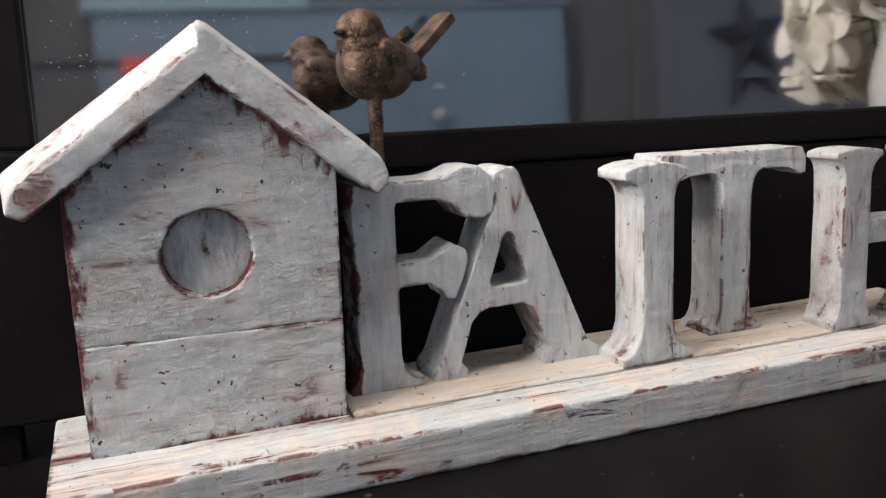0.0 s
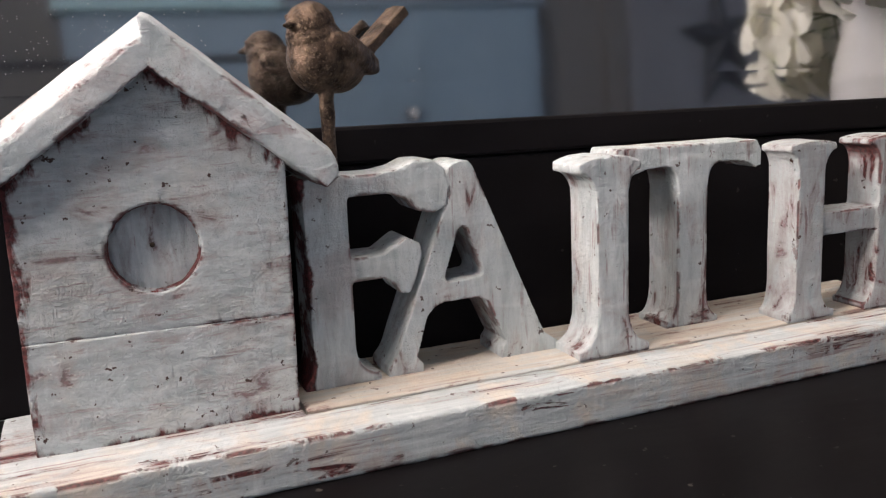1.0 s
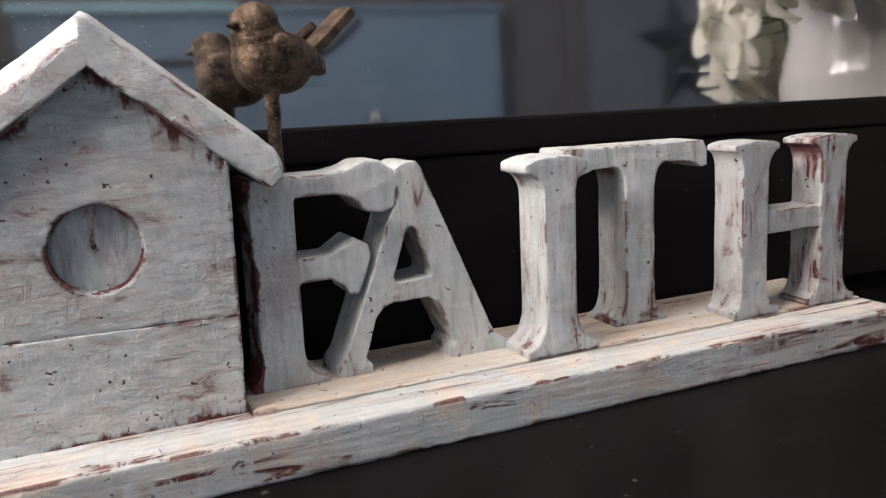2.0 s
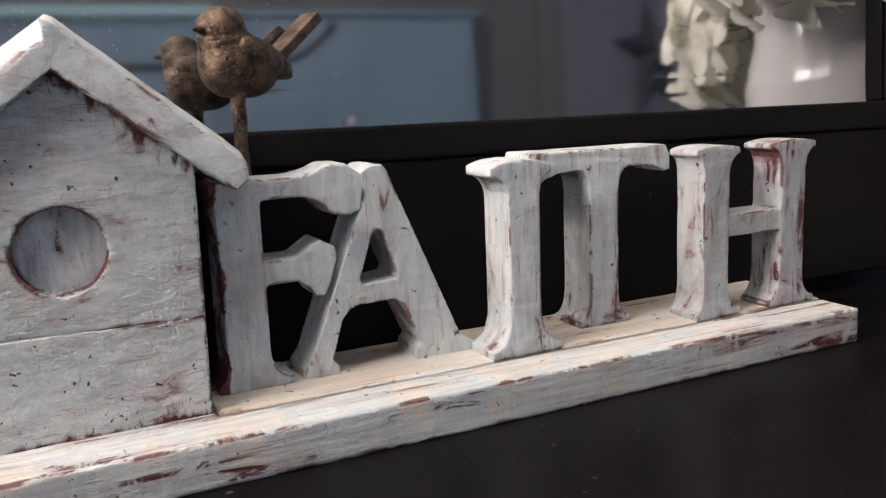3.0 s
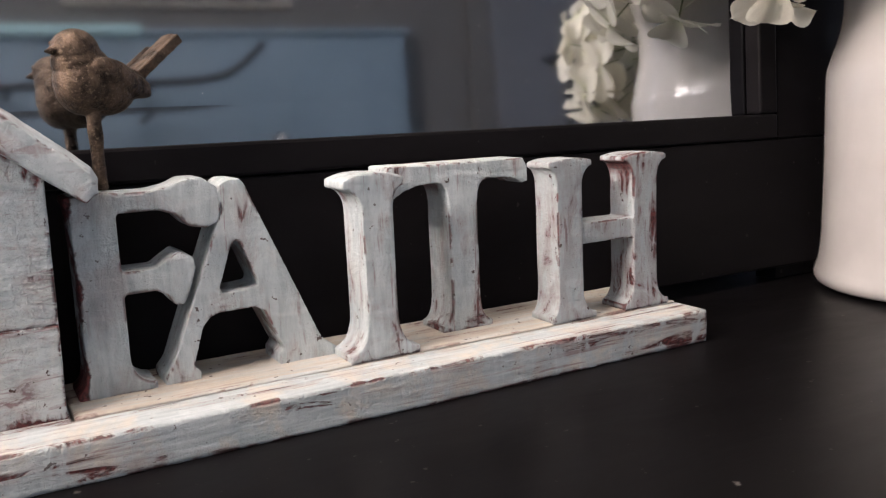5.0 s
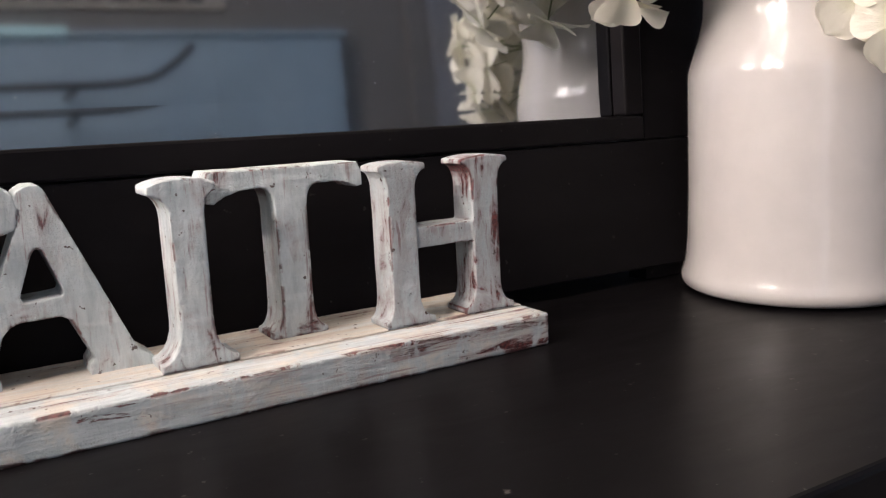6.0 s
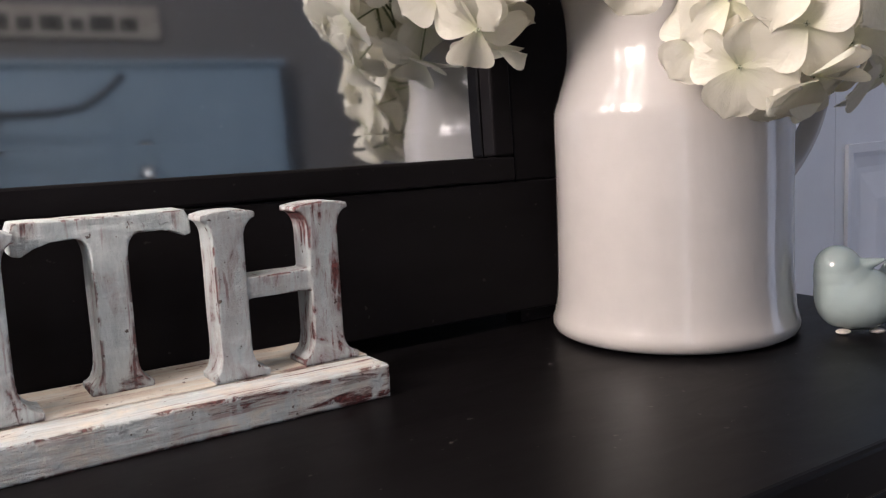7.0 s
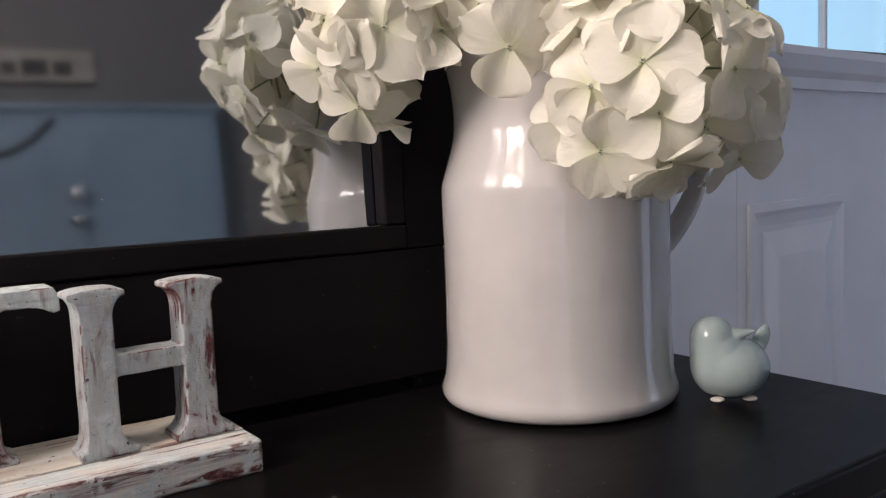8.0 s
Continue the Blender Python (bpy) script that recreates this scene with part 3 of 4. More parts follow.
for w in (0.05, 0.028, 0.06, 0.035, 0.05, 0.03, 0.055, 0.04):
    part("lettering", box(x, x + w, SOUTH_Y + 0.0182, SOUTH_Y + 0.020, 0.575, 0.605 + 0.25 * (w - 0.03), 0.0), M_INK, plq)
    x += w + 0.014

idoor = thing("door_2", pose(1.8, SOUTH_Y, FLOOR_Z), "white interior door in the grey wall", "door", kind="structure")
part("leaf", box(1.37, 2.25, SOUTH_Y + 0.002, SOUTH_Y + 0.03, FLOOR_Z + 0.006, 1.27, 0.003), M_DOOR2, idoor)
part("trim", box(1.30, 1.368, SOUTH_Y + 0.001, SOUTH_Y + 0.02, FLOOR_Z, 1.33, 0.003), M_GREY, idoor)

bm = bmesh.new()
R, cx, cz, roll = 0.150, 1.665, 0.395, 8
rim = []
for i in range(10):
    a = radians(90 + 36 * i + roll)
    r = R if i % 2 == 0 else R * 0.40
    rim.append(bm.verts.new((cx + r * math.cos(a), SOUTH_Y + 0.036, cz + r * math.sin(a))))
top = bm.verts.new((cx, SOUTH_Y + 0.068, cz))
bot = bm.verts.new((cx, SOUTH_Y + 0.0315, cz))
for i in range(10):
    bm.faces.new((rim[i], rim[(i + 1) % 10], top))
    bm.faces.new((rim[(i + 1) % 10], rim[i], bot))
tagged(part("star_ornament", bm, M_STAR), "dark tin barn star hung on the white door", "ornament")


# ---- console table ----
TX0, TX1, TY0, TY1 = -0.42, 0.828, 0.066, 0.432
table = thing("console_table", pose(0.2, 0.25, FLOOR_Z), "black painted console table with drawers against the wall", "table")
part("tabletop", box(TX0, TX1, TY0, TY1, -0.026, 0.0, 0.003, 3), M_TABLE, table)
part("apron", box(TX0 + 0.03, TX1 - 0.03, TY0 + 0.03, TY1 - 0.02, -0.20, -0.0265), M_TABLE, table)
for i in range(3):
    x0 = TX0 + 0.05 + i * 0.384
    dr = part("drawer", box(x0, x0 + 0.375, TY0 + 0.016, TY0 + 0.0295, -0.19, -0.036, 0.003), M_TABLE, table)
    bm = bmesh.new()
    ball(bm, (x0 + 0.1875, TY0 + 0.004, -0.11), (0.014, 0.012, 0.014))
    part("knob", bm, M_TABLE, dr, smooth=True)
for x in (TX0 + 0.03, TX1 - 0.08):
    for y in (TY0 + 0.03, TY1 - 0.07):
        part("leg", box(x, x + 0.05, y, y + 0.05, FLOOR_Z, -0.2005, 0.004), M_TABLE, table)


# ---- leaning mirror ----
LEAN = -2.86
mirror = thing("framed_mirror", pose(0.255, 0.3903, 0.0, LEAN, 0.6, 0), "large mirror in a wide black wooden frame, standing on the table", "mirror")
MX0, MX1, MZ0, MZ1, DEEP = -0.314, 0.3135, 0.1345, 1.02, 0.0155
BW, BT = 0.021, 0.0185       # width and tilt of the bevelled rim
bm = bmesh.new()
inner = [(MX0 - 0.004, MZ0 + BW), (MX1 + 0.004, MZ0 + BW), (MX1 + 0.004, MZ1 - BW), (MX0 - 0.004, MZ1 - BW)]
outer = [(MX0 - 0.004, MZ0 - 0.004), (MX1 + 0.004, MZ0 - 0.004), (MX1 + 0.004, MZ1 + 0.004), (MX0 - 0.004, MZ1 + 0.004)]
vi = [bm.verts.new((x, 0, z)) for x, z in inner]
vo = [bm.verts.new((x, -(BW + 0.004) * BT, z)) for x, z in outer]
vb = [bm.verts.new((x, 0.005, z)) for x, z in outer]
bm.faces.new(vi)
bm.faces.new(vb[::-1])
for i in range(4):
    j = (i + 1) % 4
    bm.faces.new((vo[i], vo[j], vi[j], vi[i]))
    bm.faces.new((vb[i], vb[j], vo[j], vo[i]))
part("mirror_glass", bm, M_MIRROR, mirror, "silvered glass with a bevelled rim", local=True)
FW, FB = 0.118, 0.0135       # frame width; height of its lower edge
for nm, x0, x1, z0, z1 in (("bottom_rail", MX0 - FW, MX1 + FW, FB, MZ0 - 0.0195), ("top_rail", MX0 - FW, MX1 + FW, MZ1 + 0.0195, MZ1 + FW),
                           ("stile", MX0 - FW, MX0 - 0.0195, MZ0 - 0.0193, MZ1 + 0.0193), ("stile", MX1 + 0.0195, MX1 + FW, MZ0 - 0.0193, MZ1 + 0.0193)):
    part(nm, box(x0, x1, -DEEP + 0.0015, 0.012, z0, z1, 0.0015), M_FRAME, mirror, local=True)
for nm, x0, x1, z0, z1 in (("moulding", MX0 - 0.019, MX1 + 0.019, MZ0 - 0.019, MZ0), ("moulding", MX0 - 0.019, MX1 + 0.019, MZ1, MZ1 + 0.019),
                           ("moulding", MX0 - 0.019, MX0, MZ0 + 0.0003, MZ1 - 0.0003), ("moulding", MX1, MX1 + 0.019, MZ0 + 0.0003, MZ1 - 0.0003)):
    part(nm, box(x0, x1, -DEEP, -0.0006, z0, z1, 0.002), M_FRAME, mirror, local=True)
for x, low in ((MX0 - 0.05, -0.0036), (MX1 + 0.05, 0.0040)):
    part("foot", box(x - 0.03, x + 0.03, -0.010, 0.010, low, FB), M_FRAME, mirror, local=True)


# dust on the glass
rd = random.Random(11)
bm = bmesh.new()
for i in range(420):
    if i < 370:
        x, z = rd.uniform(MX0 + 0.004, MX0 + 0.10), MZ0 + 0.03 + abs(rd.gauss(0, 0.05))
    else:
        x, z = rd.uniform(MX0 + 0.01, MX1 - 0.01), rd.uniform(MZ0 + 0.025, 0.30)
    r = rd.choice((0.00010, 0.00012, 0.00014, 0.00018, 0.00026))
    ball(bm, (x, -0.0002, z), (r * rd.uniform(1, 2), r * 0.4, r), u=6, v=4)
tagged(part("dust", bm, M_DUST, mirror, "white dust specks on the glass", local=True), kind="stuff")


# ---- sign with birdhouse and letters ----
sign = thing("faith_sign", pose(0.177, 0.33, 0.0), "distressed white wooden sign spelling FAITH with a birdhouse", "sign")
BACK = 0.3735
bm = box(-0.0628, 0.4172, 0.2864, BACK, -0.0002, 0.0150)
box(-0.0628, 0.4172, 0.2864, 0.3132, 0.001, 0.0200, bm=bm)
box(-0.0628, 0.0580, 0.31, BACK, 0.001, 0.0200, bm=bm)
carved(part("base_board", bm, M_BOARD, sign), 0.00115, 0.0005, 0.02, 2)
carved(part("letter_strip", box(0.0590, 0.4172, 0.3150, BACK, 0.010, 0.0207), M_STRIP, sign, "yellowed strip under the letters"), 0.0010, 0.0003, 0.02, 1)


def post(x0, x1, foot0, foot1, top0, top1, zb, zt, foot_h=0.013, lip=0.005, dome=0.4):
    """Outline of an upright stroke with flared foot and head, anticlockwise."""
    a = [(foot0, zb), (foot1, zb), (foot1, zb + 0.004)]
    a += [(x1 + (foot1 - x1) * (1 - math.sin(radians(90 * i / 5))), zb + 0.004 + foot_h * (1 - math.cos(radians(90 * i / 5)))) for i in range(1, 6)]
    a += [(x1 + (top1 - x1) * (1 - math.cos(radians(90 * i / 5))), zt - lip - 0.012 + 0.012 * math.sin(radians(90 * i / 5))) for i in range(6)]
    a += [(top0 + (top1 - top0) * (0.5 - 0.5 * v), zt - lip * dome * abs(v) ** 2.5) for v in (-1, -0.8, -0.5, 0, 0.5, 0.8, 1)]
    a += [(x0 + (top0 - x0) * (1 - math.cos(radians(90 * i / 5))), zt - lip - 0.012 + 0.012 * math.sin(radians(90 * i / 5))) for i in range(5, -1, -1)]
    a += [(x0 + (foot0 - x0) * (1 - math.sin(radians(90 * i / 5))), zb + 0.004 + foot_h * (1 - math.cos(radians(90 * i / 5)))) for i in range(5, 0, -1)]
    a += [(foot0, zb + 0.004)]
    return a


Z0 = 0.0200


def letter(bm, label, material=M_LETTER):
    return carved(part("letter", bm, material, sign, label), 0.0008, 0.0003, 0.02, 2)


# F
bm = slab(post(0.0685, 0.0885, 0.0635, 0.100, 0.0665, 0.092, Z0, 0.1185), 0.337, 0.362)
arm = [(0.080, 0.1075), (0.108, 0.1075), (0.1165, 0.1045), (0.1215, 0.0985), (0.130, 0.0965), (0.1365, 0.099), (0.1385, 0.107), (0.1365, 0.1165), (0.130, 0.1215), (0.122, 0.1215), (0.115, 0.1185), (0.106, 0.117), (0.080, 0.1172)]
slab(arm, 0.3375, 0.3615, bm=bm)
arm = [(0.080, 0.0685), (0.104, 0.0685), (0.1095, 0.065), (0.112, 0.0605), (0.1165, 0.060), (0.1195, 0.066), (0.1235, 0.0775), (0.1225, 0.083), (0.116, 0.0865), (0.111, 0.0835), (0.105, 0.0795), (0.080, 0.0795)]
slab(arm, 0.3375, 0.3615, bm=bm)
letter(bm, "letter F", M_LETTER_F)

# A
left = [(0.104, Z0), (0.1215, Z0), (0.1215, 0.0245), (0.1185, 0.028), (0.1245, 0.047), (0.1280, 0.0510), (0.1330, 0.0530), (0.1520, 0.0530), (0.1560, 0.0505), (0.1655, 0.0285), (0.163, 0.0255), (0.1625, Z0),
        (0.1945, Z0), (0.195, 0.0245), (0.187, 0.030), (0.151, 0.1165), (0.1485, 0.1195), (0.1425, 0.1195), (0.1375, 0.1165), (0.1365, 0.112), (0.1385, 0.105), (0.1085, 0.030), (0.104, 0.0245)]
hole = [(0.1355, 0.0625), (0.1535, 0.0635), (0.1545, 0.066), (0.1465, 0.0875), (0.1435, 0.0885), (0.1415, 0.0855), (0.1345, 0.0655)]
letter(slab(left, 0.338, 0.365, holes=[hole]), "letter A")

# I
letter(slab(post(0.2040, 0.2215, 0.1930, 0.2335, 0.1940, 0.2285, Z0, 0.1185, 0.018, 0.0075, 0.45), 0.3145, 0.3400), "letter I")

# T
bm = slab(post(0.2675, 0.2865, 0.2605, 0.2945, 0.262, 0.292, Z0, 0.112, 0.014), 0.3375, 0.364)
bar = [(0.229, 0.1015), (0.2335, 0.1005), (0.240, 0.1045), (0.248, 0.107), (0.262, 0.1075), (0.292, 0.1075), (0.306, 0.1075), (0.313, 0.1060), (0.3185, 0.1030), (0.3225, 0.1042), (0.322, 0.1130), (0.3195, 0.1178), (0.231, 0.1185), (0.2285, 0.1130)]
slab(bar, 0.338, 0.3635, bm=bm)
letter(bm, "letter T")

# H
bm = slab(post(0.3265, 0.3445, 0.3215, 0.3545, 0.3207, 0.3520, Z0, 0.1170), 0.3145, 0.337)
slab(post(0.3835, 0.4025, 0.3755, 0.4115, 0.3757, 0.4098, Z0, 0.1170), 0.3145, 0.337, bm=bm)
slab([(0.338, 0.0655), (0.39, 0.0655), (0.39, 0.0778), (0.338, 0.0778)], 0.3155, 0.336, bm=bm)
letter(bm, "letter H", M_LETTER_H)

# birdhouse
HX0, HX1, HY, HYB = -0.0475, 0.0575, 0.319, 0.369
CX, CZ, CR = 0.0045, 0.097, 0.0178
house = part("birdhouse", box(HX0 + 0.001, HX1 - 0.001, HY + 0.010, HYB, 0.0192, 0.124, 0.0008), M_HOUSE, sign, "white birdhouse of rough boards")
low = [(HX0, 0.0195), (HX1 - 0.001, 0.0195), (HX1, 0.0630), (HX0, 0.0652)]
upper = [(HX0, 0.0648), (HX1, 0.0626), (HX1 + 0.0005, 0.0948), (0.031, 0.0956), (HX1 + 0.0005, 0.0962), (HX1 + 0.001, 0.1290), (0.0085, 0.1695), (HX0, 0.1275)]
carved(part("house_board", slab(low, HY - 0.0007, HY + 0.0095), M_HOUSE, house), 0.0009, 0.0003, 0.010, 1)
carved(part("house_board", slab(upper, HY - 0.0002, HY + 0.0095, holes=[arc(CX, CZ, CR, 0, 352, 44)]), M_HOUSE, house), 0.0009, 0.0003, 0.010, 1)
lining = slab(arc(CX, CZ, CR + 0.0012, 0, 352, 44), HY + 0.0012, HY + 0.0078, holes=[arc(CX, CZ, CR - 0.0005, 0, 352, 44)])
carved(part("hole_lining", lining, M_RIM, house, "worn red-brown rim of the entrance hole"), 0.0005, 0.0008, 0.004, 1)
bm = slab(arc(CX, CZ, CR + 0.002, 0, 348, 29), HY + 0.0068, HY + 0.0098)
carved(part("hole_back", bm, M_HOLE, house), 0.0008, 0.0004, 0.006, 2)
bm = bmesh.new()
ball(bm, (CX - 0.0005, HY + 0.0068, CZ + 0.0005), (0.0011, 0.0006, 0.0011), u=12, v=8)
part("nail", bm, M_BRONZE, house, "rusty nail head", smooth=True)
roofs = ([(0.0095, 0.1878), (0.0095, 0.1668), (-0.0595, 0.1165), (-0.0655, 0.120), (-0.0665, 0.1335), (-0.062, 0.137)],
         [(0.0078, 0.1878), (0.012, 0.1862), (0.078, 0.1315), (0.0805, 0.126), (0.079, 0.120), (0.0735, 0.1155), (0.0078, 0.1668)])
for outline, rounding in zip(roofs, (0.0065, 0.003)):
    # the upper front arris is planed off, more on one side than on the other
    bm = slab(outline, 0.320, 0.3735)
    c = Vector((sum(p[0] for p in outline) / len(outline), sum(p[1] for p in outline) / len(outline)))
    out = Vector((-0.59, 0.81)) if c.x < 0.0085 else Vector((0.62, 0.78))
    front = [p if (Vector(p) - c).dot(out) < 0.002 else tuple(Vector(p) - out * rounding) for p in outline]
    lo = [bm.verts.new((x, 0.311, z)) for x, z in front]
    hi = [bm.verts.new((x, 0.3205, z)) for x, z in outline]
    for i in range(len(lo)):
        j = (i + 1) % len(lo)
        bm.faces.new((lo[i], lo[j], hi[j], hi[i]))
    bm.faces.new(lo[::-1])
    bm.faces.new(hi)
    carved(part("roof_panel", bm, M_ROOF, house), 0.001, 0.0005, 0.016, 5)

# bronze bird perched on the sign
ax = Vector((0.070, 0.036, 0)).normalized()
sd = Vector((-ax.y, ax.x, 0))
yaw = math.degrees(math.atan2(ax.y, ax.x))


def bird_at(a, s, z):
    """A point of the bird: a along its body, s to its side, z up."""
    p = Vector((0.0912, 0.3535, 0)) + (ax * a + sd * s) * 0.958
    return (p.x, p.y, 0.1537 + (z - 0.1537) * 0.958)


bm = bmesh.new()
ball(bm, bird_at(-0.003, 0, 0.1672), (0.0190, 0.0138, 0.0135), (0, 10, yaw))
ball(bm, bird_at(-0.0095, 0, 0.1705), (0.0142, 0.0136, 0.0165), (0, 14, yaw))
ball(bm, bird_at(-0.0135, -0.001, 0.1848), (0.0108, 0.0104, 0.0096), (0, 6, yaw))
ball(bm, bird_at(-0.0115, 0, 0.1785), (0.0124, 0.0120, 0.0110), (0, 10, yaw))
ball(bm, bird_at(0.0120, 0, 0.1690), (0.0130, 0.0092, 0.0082), (0, 12, yaw))
for s in (-1, 1):
    # folded wing with two rows of flight feathers
    ball(bm, bird_at(0.0015, s * 0.0112, 0.1718), (0.0150, 0.0040, 0.0072), (0, 22, yaw - s * 10))
    ball(bm, bird_at(0.0100, s * 0.0088, 0.1668), (0.0150, 0.0032, 0.0046), (0, 14, yaw - s * 14))
    ball(bm, bird_at(0.0105, s * 0.0086, 0.1712), (0.0150, 0.0030, 0.0036), (0, 20, yaw - s * 14))
    # brow ridge over the eye
    ball(bm, bird_at(-0.0195, s * 0.0056, 0.1872), (0.0044, 0.0022, 0.0014), (0, 20, yaw + s * 24), 12, 8)
tip = Matrix.LocRotScale(bird_at(-0.0253, -0.001, 0.1842), Euler((0, radians(-96), radians(yaw))), (1, 1, 1))
bmesh.ops.create_cone(bm, cap_ends=True, segments=12, radius1=0.0040, radius2=0.0005, depth=0.0085, matrix=tip)
for s, w in ((-0.0042, 0.0036), (0.0, 0.0042), (0.0042, 0.0036)):
    m = Matrix.LocRotScale(bird_at(0.0310, s, 0.1812 + 0.0006 * (w > 0.004)), Euler((0, radians(-36), radians(yaw))), (0.036, w, 0.0050))
    bmesh.ops.create_cube(bm, size=1, matrix=m)
tube([bird_at(-0.0085, -0.003, 0.158), bird_at(-0.0088, -0.003, 0.150), bird_at(-0.0088, -0.003, 0.146), bird_at(-0.0088, -0.003, 0.132), bird_at(-0.0085, -0.003, 0.117)], [0.0044, 0.0033, 0.0036, 0.0030, 0.0032], bm)
carved(part("bird_figure", bm, M_BRONZE, sign, "aged brown metal bird on one leg"), 0.0006, 0.0003, 0.006, 2)


# ---- pitcher ----
PX, PY = 0.6605, 0.2895
pit = thing("pitcher", pose(PX, PY, 0), "tall white glazed ceramic pitcher holding cream hydrangeas", "pitcher")
prof = [(0.0, 0.001), (0.078, 0.001), (0.0855, 0.0020), (0.0880, 0.0045), (0.0889, 0.0080), (0.0886, 0.0115), (0.0872, 0.0152), (0.0858, 0.0205), (0.0847, 0.029), (0.0839, 0.042), (0.0834, 0.08), (0.0834, 0.12), (0.0836, 0.148), (0.0836, 0.157), (0.0833, 0.1612), (0.0825, 0.1648), (0.0810, 0.1695),
        (0.0775, 0.1810), (0.0752, 0.1890), (0.0738, 0.1950), (0.0730, 0.2015), (0.0727, 0.210), (0.0731, 0.220), (0.0745, 0.233), (0.0775, 0.247), (0.0815, 0.258), (0.0828, 0.262), (0.0815, 0.2645), (0.0790, 0.262), (0.0745, 0.248), (0.0695, 0.23),
        (0.0685, 0.206), (0.0775, 0.165), (0.079, 0.05), (0.070, 0.012), (0.0, 0.010)]
bm = lathe([p if p[0] else (0.0005, p[1]) for p in prof], 128)
part("body", bm, M_PITCHER, pit, local=True, smooth=True)
hd = Vector((0.965, -0.20, 0)).normalized()
pts = [(0.074, 0.240), (0.105, 0.248), (0.130, 0.238), (0.142, 0.210), (0.142, 0.176), (0.132, 0.146), (0.115, 0.121), (0.097, 0.104), (0.080, 0.096)]
ob = part("handle", tube([(hd.x * r, hd.y * r, z) for r, z in pts], [0.011, 0.010, 0.0095, 0.009, 0.009, 0.009, 0.009, 0.0095, 0.011], sides=14), M_PITCHER, pit, local=True, smooth=True)
s = ob.modifiers.new("round", "SUBSURF")
s.levels = s.render_levels = 2


# ---- hydrangeas ----
def floret_mesh(seed):
    """Four broad overlapping petals round a small star-shaped centre."""
    rng = random.Random(seed)
    bm = bmesh.new()
    n, k = 12, 10
    droop = rng.uniform(-14, 12)
    for q in range(4):
        fold = droop + rng.uniform(-16, 16) + (14 if q % 2 else -4)
        turn = Matrix.Rotation(radians(90 * q + rng.uniform(-9, 9)), 4, "Z") @ Matrix.Rotation(radians(fold), 4, "Y") @ Matrix.Rotation(radians(rng.uniform(-14, 14)), 4, "X")
        long, wide = rng.uniform(0.031, 0.036), rng.uniform(0.0165, 0.0195)
        cup, curl, twist = rng.uniform(-0.10, 0.32), rng.uniform(-0.9, 0.35), rng.uniform(-0.22, 0.22)
        lean, wave, tip = rng.uniform(-0.15, 0.15), rng.uniform(0, 6), rng.uniform(0.0, 0.0022)
        roll_side, roll = rng.choice((-1, 1)), rng.uniform(0.0, 0.35) ** 1.5
        grid = []
        for i in range(n + 1):
            u = i / n
            b = 0.5 - 0.5 * math.cos(math.pi * u)            # closer rows near both ends
            body = (0.14 + 0.86 * math.sin(math.pi / 2 * b / 0.58) ** 1.05) if b < 0.58 else max(0.0, 1 - ((b - 0.58) / 0.425) ** 2.3) ** 0.55
            half = wide * max(body, 0.03)
            row = []
            for j in range(k + 1):
                v = 2 * j / k - 1
                x = 0.0010 + long * b * (1 - 0.07 * v * v * b) + tip * math.exp(-(v / 0.3) ** 2) * b ** 10
                y = half * v + lean * long * b * b
                ruffle = 0.0017 * math.sin(4.2 * v + wave + 2.5 * b) * b * abs(v) + 0.0011 * math.sin(8 * v + wave * 2) * b * b * abs(v)
                z = cup * half * v * v * 1.2 + curl * 0.011 * b ** 2.6 + 0.0022 * math.sin(math.pi * b) - 0.0011 * math.exp(-(v / 0.12) ** 2) * math.sin(math.pi * min(1, b * 1.1)) + twist * v * half * b + ruffle
                z += roll * half * max(0.0, v * roll_side - 0.35) ** 2 * 3.0 * b
                row.append(bm.verts.new(turn @ Vector((x, y, z + 0.0005 * q))))
            grid.append(row)
        for i in range(n):
            for j in range(k):
                bm.faces.new((grid[i][j], grid[i + 1][j], grid[i + 1][j + 1], grid[i][j + 1]))
    first = len(bm.faces)
    for i in range(4):
        a = radians(45 + 90 * i)
        ball(bm, (0.0011 * math.cos(a), 0.0011 * math.sin(a), 0.0022), (0.0010, 0.0006, 0.0007), (0, 0, 45 + 90 * i), 8, 6)
    second = len(bm.faces)
    ball(bm, (0, 0, 0.0026), (0.0006, 0.0006, 0.0005), u=8, v=6)
    tube([(0, 0, 0.001), (0, 0, -0.012), (0.001, 0, -0.024)], 0.0007, bm, 5)
    bm.faces.ensure_lookup_table()
    for fc in bm.faces[first:second]:
        fc.material_index = 1
    for fc in bm.faces[second:]:
        fc.material_index = 2
    me = bpy.data.meshes.new("floret")
    bm.to_mesh(me)
    bm.free()
    for mm in (M_PETAL, M_STAMEN, M_STEM):
        me.materials.append(mm)
    me.shade_smooth()
    return me


FLORETS = [floret_mesh(i) for i in range(12)]
bunch = thing("hydrangea_bouquet", pose(PX, PY, 0.20), "cream white silk hydrangeas arranged in the pitcher", "flowers")
rng = random.Random(4)


def floret(p, d, spin, size, head):
    ob = new("floret", rng.choice(FLORETS))
    ob.parent = head
    turn = d.to_track_quat("Z", "Y").to_matrix().to_4x4() @ Matrix.Rotation(spin, 4, "Z")
    ob.matrix_basis = Matrix.Translation(-place(bunch).translation) @ Matrix.Translation(p) @ turn @ Matrix.Diagonal((size, size, size, 1))


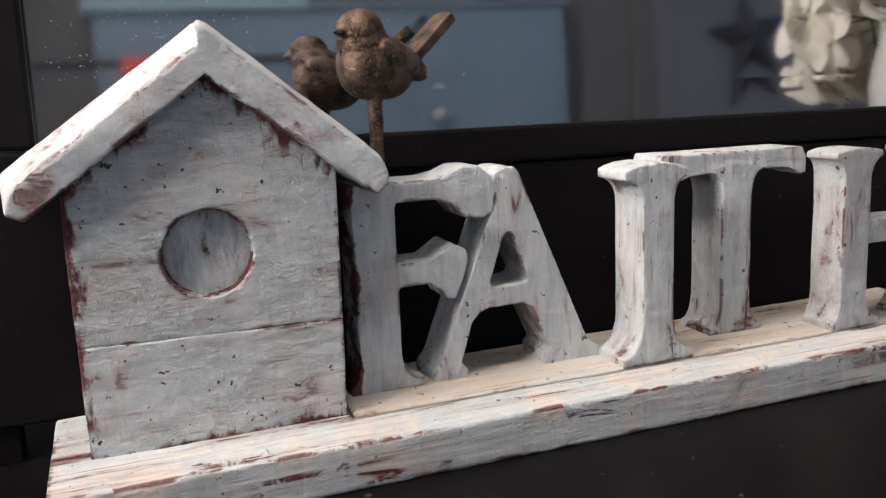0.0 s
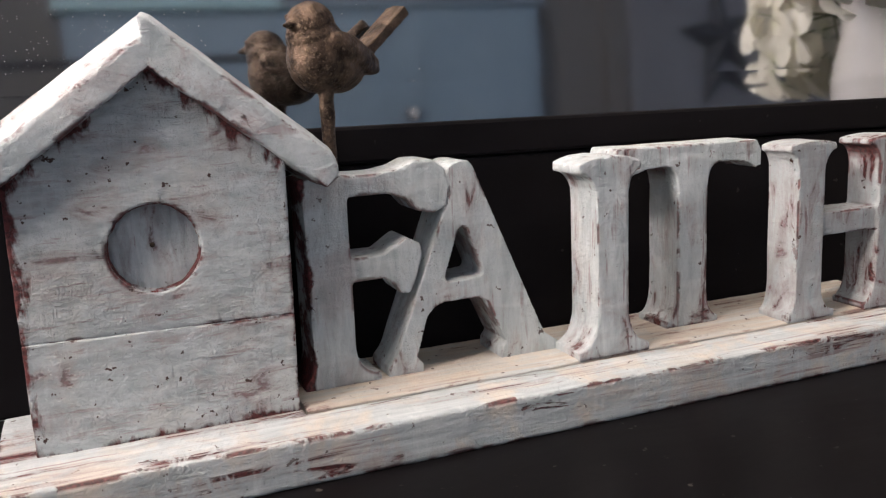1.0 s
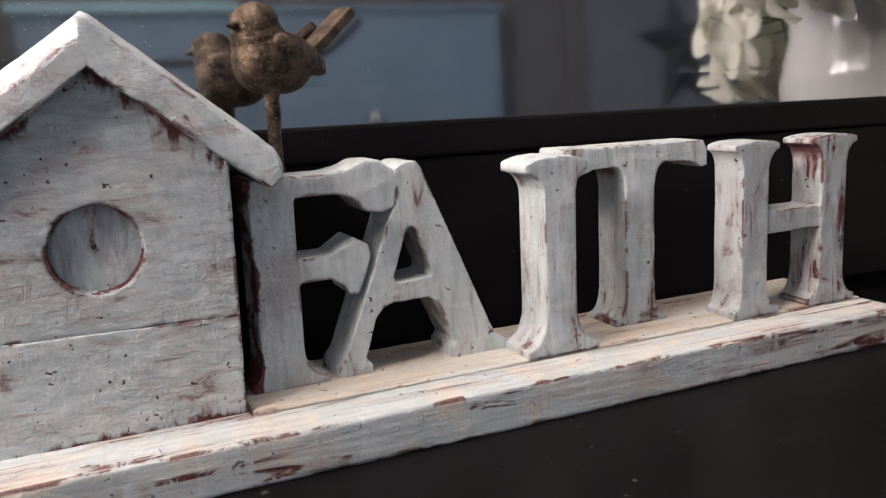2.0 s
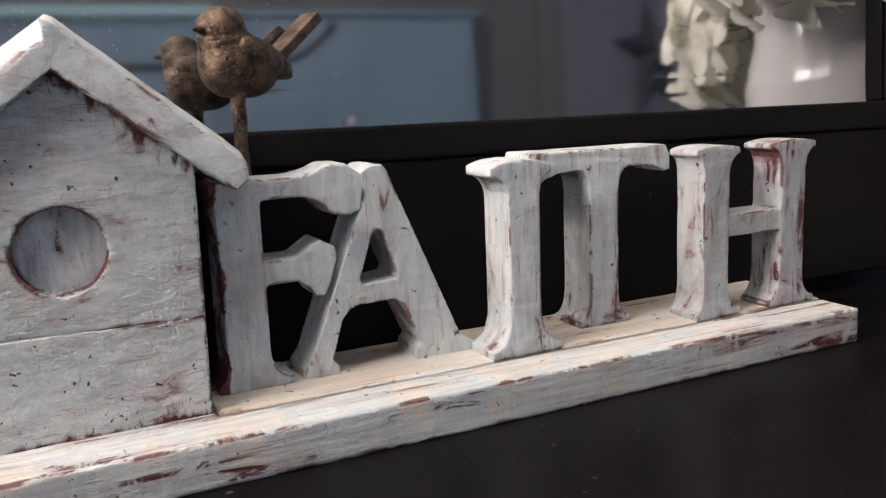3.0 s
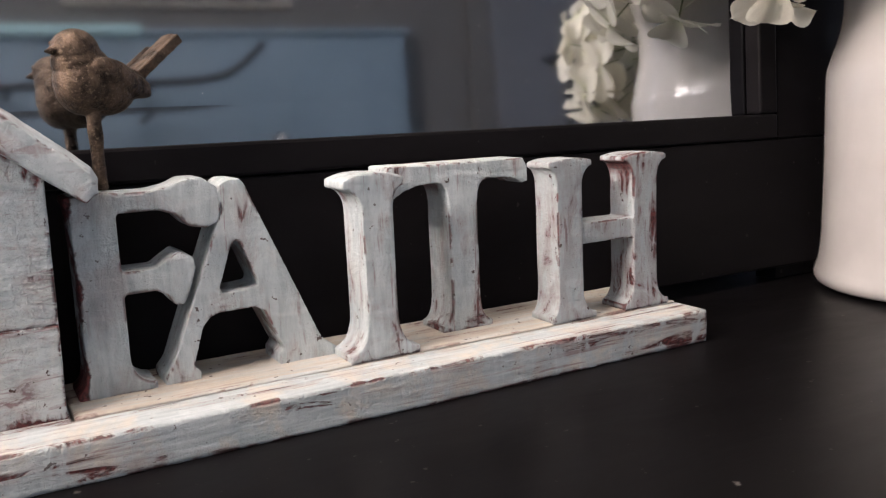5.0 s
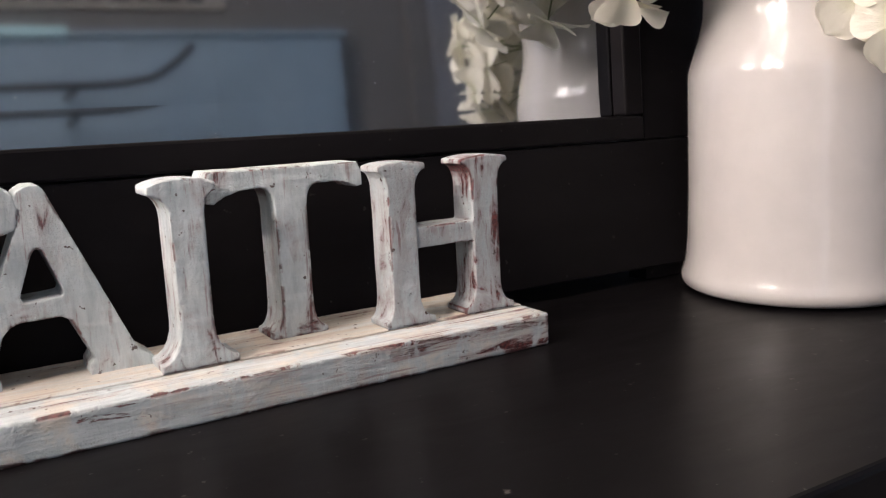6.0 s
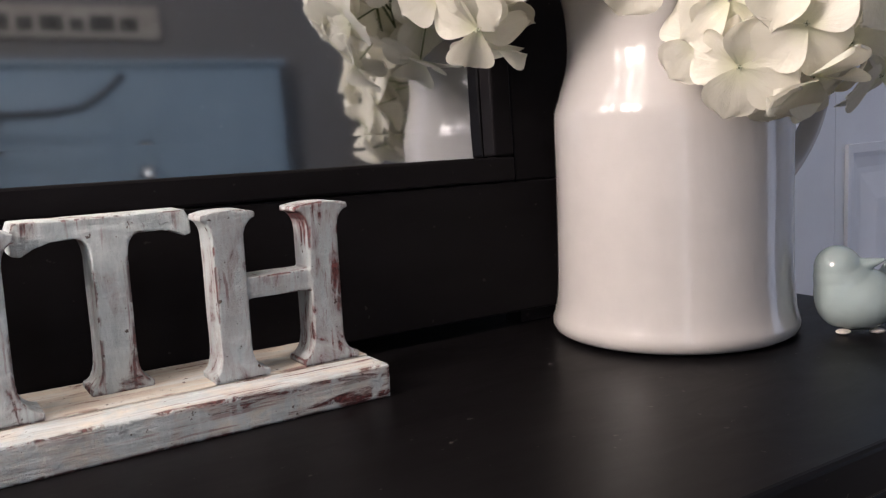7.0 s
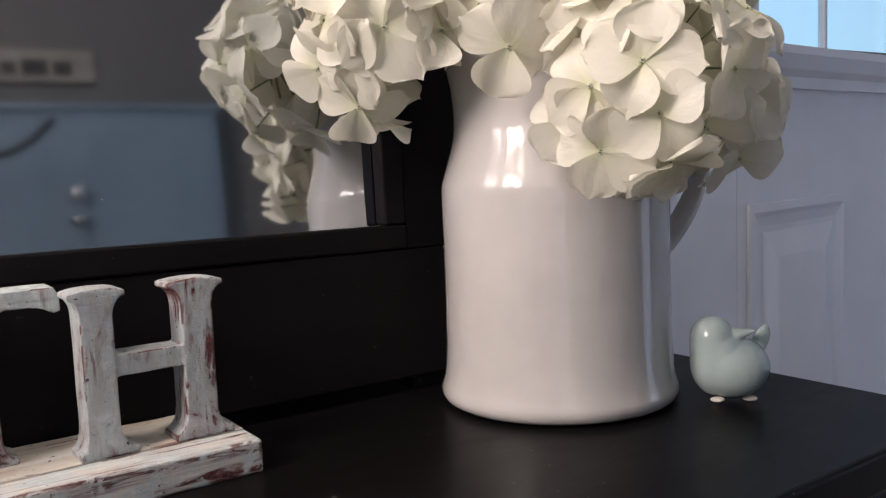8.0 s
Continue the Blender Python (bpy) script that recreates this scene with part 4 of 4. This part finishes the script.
def flower_head(c, r, count, fixed=(), apart=0.031):
    """A ball of florets on a stem; fixed gives florets of known place as x, y, z, spin in degrees, size."""
    c = Vector(c)
    base = Vector((PX + (c.x - PX) * 0.15, PY + (c.y - PY) * 0.15, 0.06))
    neck = Vector((PX + (c.x - PX) * 0.45, PY + (c.y - PY) * 0.45, 0.255))
    bm = tube([base, neck, (neck + c) / 2 + Vector((0, 0, 0.02)), c], [0.0025, 0.0025, 0.003, 0.004], sides=7)
    for i in range(14):
        d = Vector((rng.gauss(0, 1), rng.gauss(0, 1), rng.gauss(0, 1))).normalized()
        tube([c, c + d * r * 0.75], [0.0012, 0.0009], bm, 5)
    head = part("flower_head", bm, M_STEM, bunch, "cream hydrangea head")
    spots = []
    for x, y, z, spin, size in fixed:
        p = Vector((x, y, z))
        d = (p - c).normalized() + Vector((-0.55, -0.75, 0.02)) * 0.8
        floret(p, d, radians(spin), size, head)
        spots.append(p)
    for i in range(count):
        z = 1 - 2 * (i + 0.5) / count
        a = i * 2.39996 + c.x * 40
        d = Vector((math.sqrt(1 - z * z) * math.cos(a), math.sqrt(1 - z * z) * math.sin(a), z))
        p = c + d * r * rng.uniform(0.80, 1.04)
        if (Vector((p.x - PX, p.y - PY)).length < 0.090 and p.z < 0.268) or p.y > 0.366 or p.z < 0.166:
            continue
        if all((p - q).length > apart for q in spots):
            spots.append(p)
            d += Vector((rng.uniform(-0.35, 0.35), rng.uniform(-0.35, 0.35), rng.uniform(-0.35, 0.35)))
            floret(p, d, rng.uniform(0, 6.28), rng.uniform(0.88, 1.08), head)


flower_head((0.532, 0.322, 0.276), 0.051, 70, ((0.5145, 0.2845, 0.2650, 35, 1.08), (0.5500, 0.3540, 0.2155, 20, 1.0), (0.5120, 0.3150, 0.2180, 70, 0.95), (0.4980, 0.3420, 0.2450, 10, 1.0)), 0.027)
flower_head((0.655, 0.186, 0.222), 0.068, 100, ((0.5900, 0.1800, 0.2200, 25, 1.0), (0.5920, 0.1750, 0.1820, 65, 0.95), (0.6080, 0.1850, 0.2290, 50, 1.02), (0.6430, 0.1580, 0.2265, 10, 0.98), (0.6520, 0.1470, 0.1935, 30, 1.08), (0.6150, 0.1850, 0.1865, 80, 0.95), (0.6310, 0.1780, 0.1735, 0, 0.9), (0.6900, 0.1400, 0.2150, 60, 1.05), (0.6880, 0.1500, 0.1750, 15, 1.0), (0.5900, 0.2020, 0.2000, 40, 0.9)), 0.027)
flower_head((0.628, 0.268, 0.314), 0.058, 50, ((0.5850, 0.2750, 0.2900, 15, 0.95), (0.5700, 0.2290, 0.2480, 60, 1.0), (0.6100, 0.2040, 0.2480, 20, 0.95), (0.6100, 0.2050, 0.2720, 30, 1.05), (0.6200, 0.2140, 0.2560, 0, 0.95)), 0.027)
flower_head((0.745, 0.255, 0.270), 0.066, 60, (), 0.029)
flower_head((0.660, 0.325, 0.330), 0.058, 40)


# ---- celadon bird ----
bm = bmesh.new()
BX, BY = 0.737, 0.193
rx, ry = 0.75, -0.66       # across, as the body lies


def cb(a, b, z):
    return (BX + rx * a - ry * b, BY + ry * a + rx * b, z)


yw = math.degrees(math.atan2(ry, rx))
ball(bm, cb(0.002, 0, 0.0245), (0.0266, 0.0228, 0.0225), (0, 0, yw))
ball(bm, cb(-0.0110, 0, 0.0285), (0.0168, 0.0185, 0.0245), (0, 0, yw))
ball(bm, cb(-0.0120, 0, 0.0460), (0.0158, 0.0160, 0.0160), (0, 0, yw))
ball(bm, cb(-0.006, 0, 0.0370), (0.0180, 0.0180, 0.0160), (0, 0, yw))
ball(bm, cb(-0.0115, 0, 0.0390), (0.0166, 0.0172, 0.0170), (0, 0, yw))
ball(bm, cb(0.0225, 0.004, 0.0415), (0.0062, 0.0028, 0.0135), (0, 22, yw))
m = Matrix.LocRotScale(cb(0.0085, -0.0080, 0.0505), Euler((0, radians(72), radians(yw - 25))), (1, 1, 1))
bmesh.ops.create_cone(bm, cap_ends=True, segments=12, radius1=0.0062, radius2=0.0010, depth=0.017, matrix=m)
cbird = part("bird_ornament", bm, M_CELADON)
carved(cbird, 0.0010, 0.0002, 0.02, 9)
tagged(cbird, "small pale celadon glazed ceramic bird on the table", "ornament")
for a, b in ((-0.0095, -0.006), (0.0135, -0.004)):
    bm = bmesh.new()
    ball(bm, cb(a, b, 0.0020), (0.0052, 0.0038, 0.0020), (0, 0, yw))
    part("foot", bm, M_BISQUE, cbird, "unglazed white foot", smooth=True)
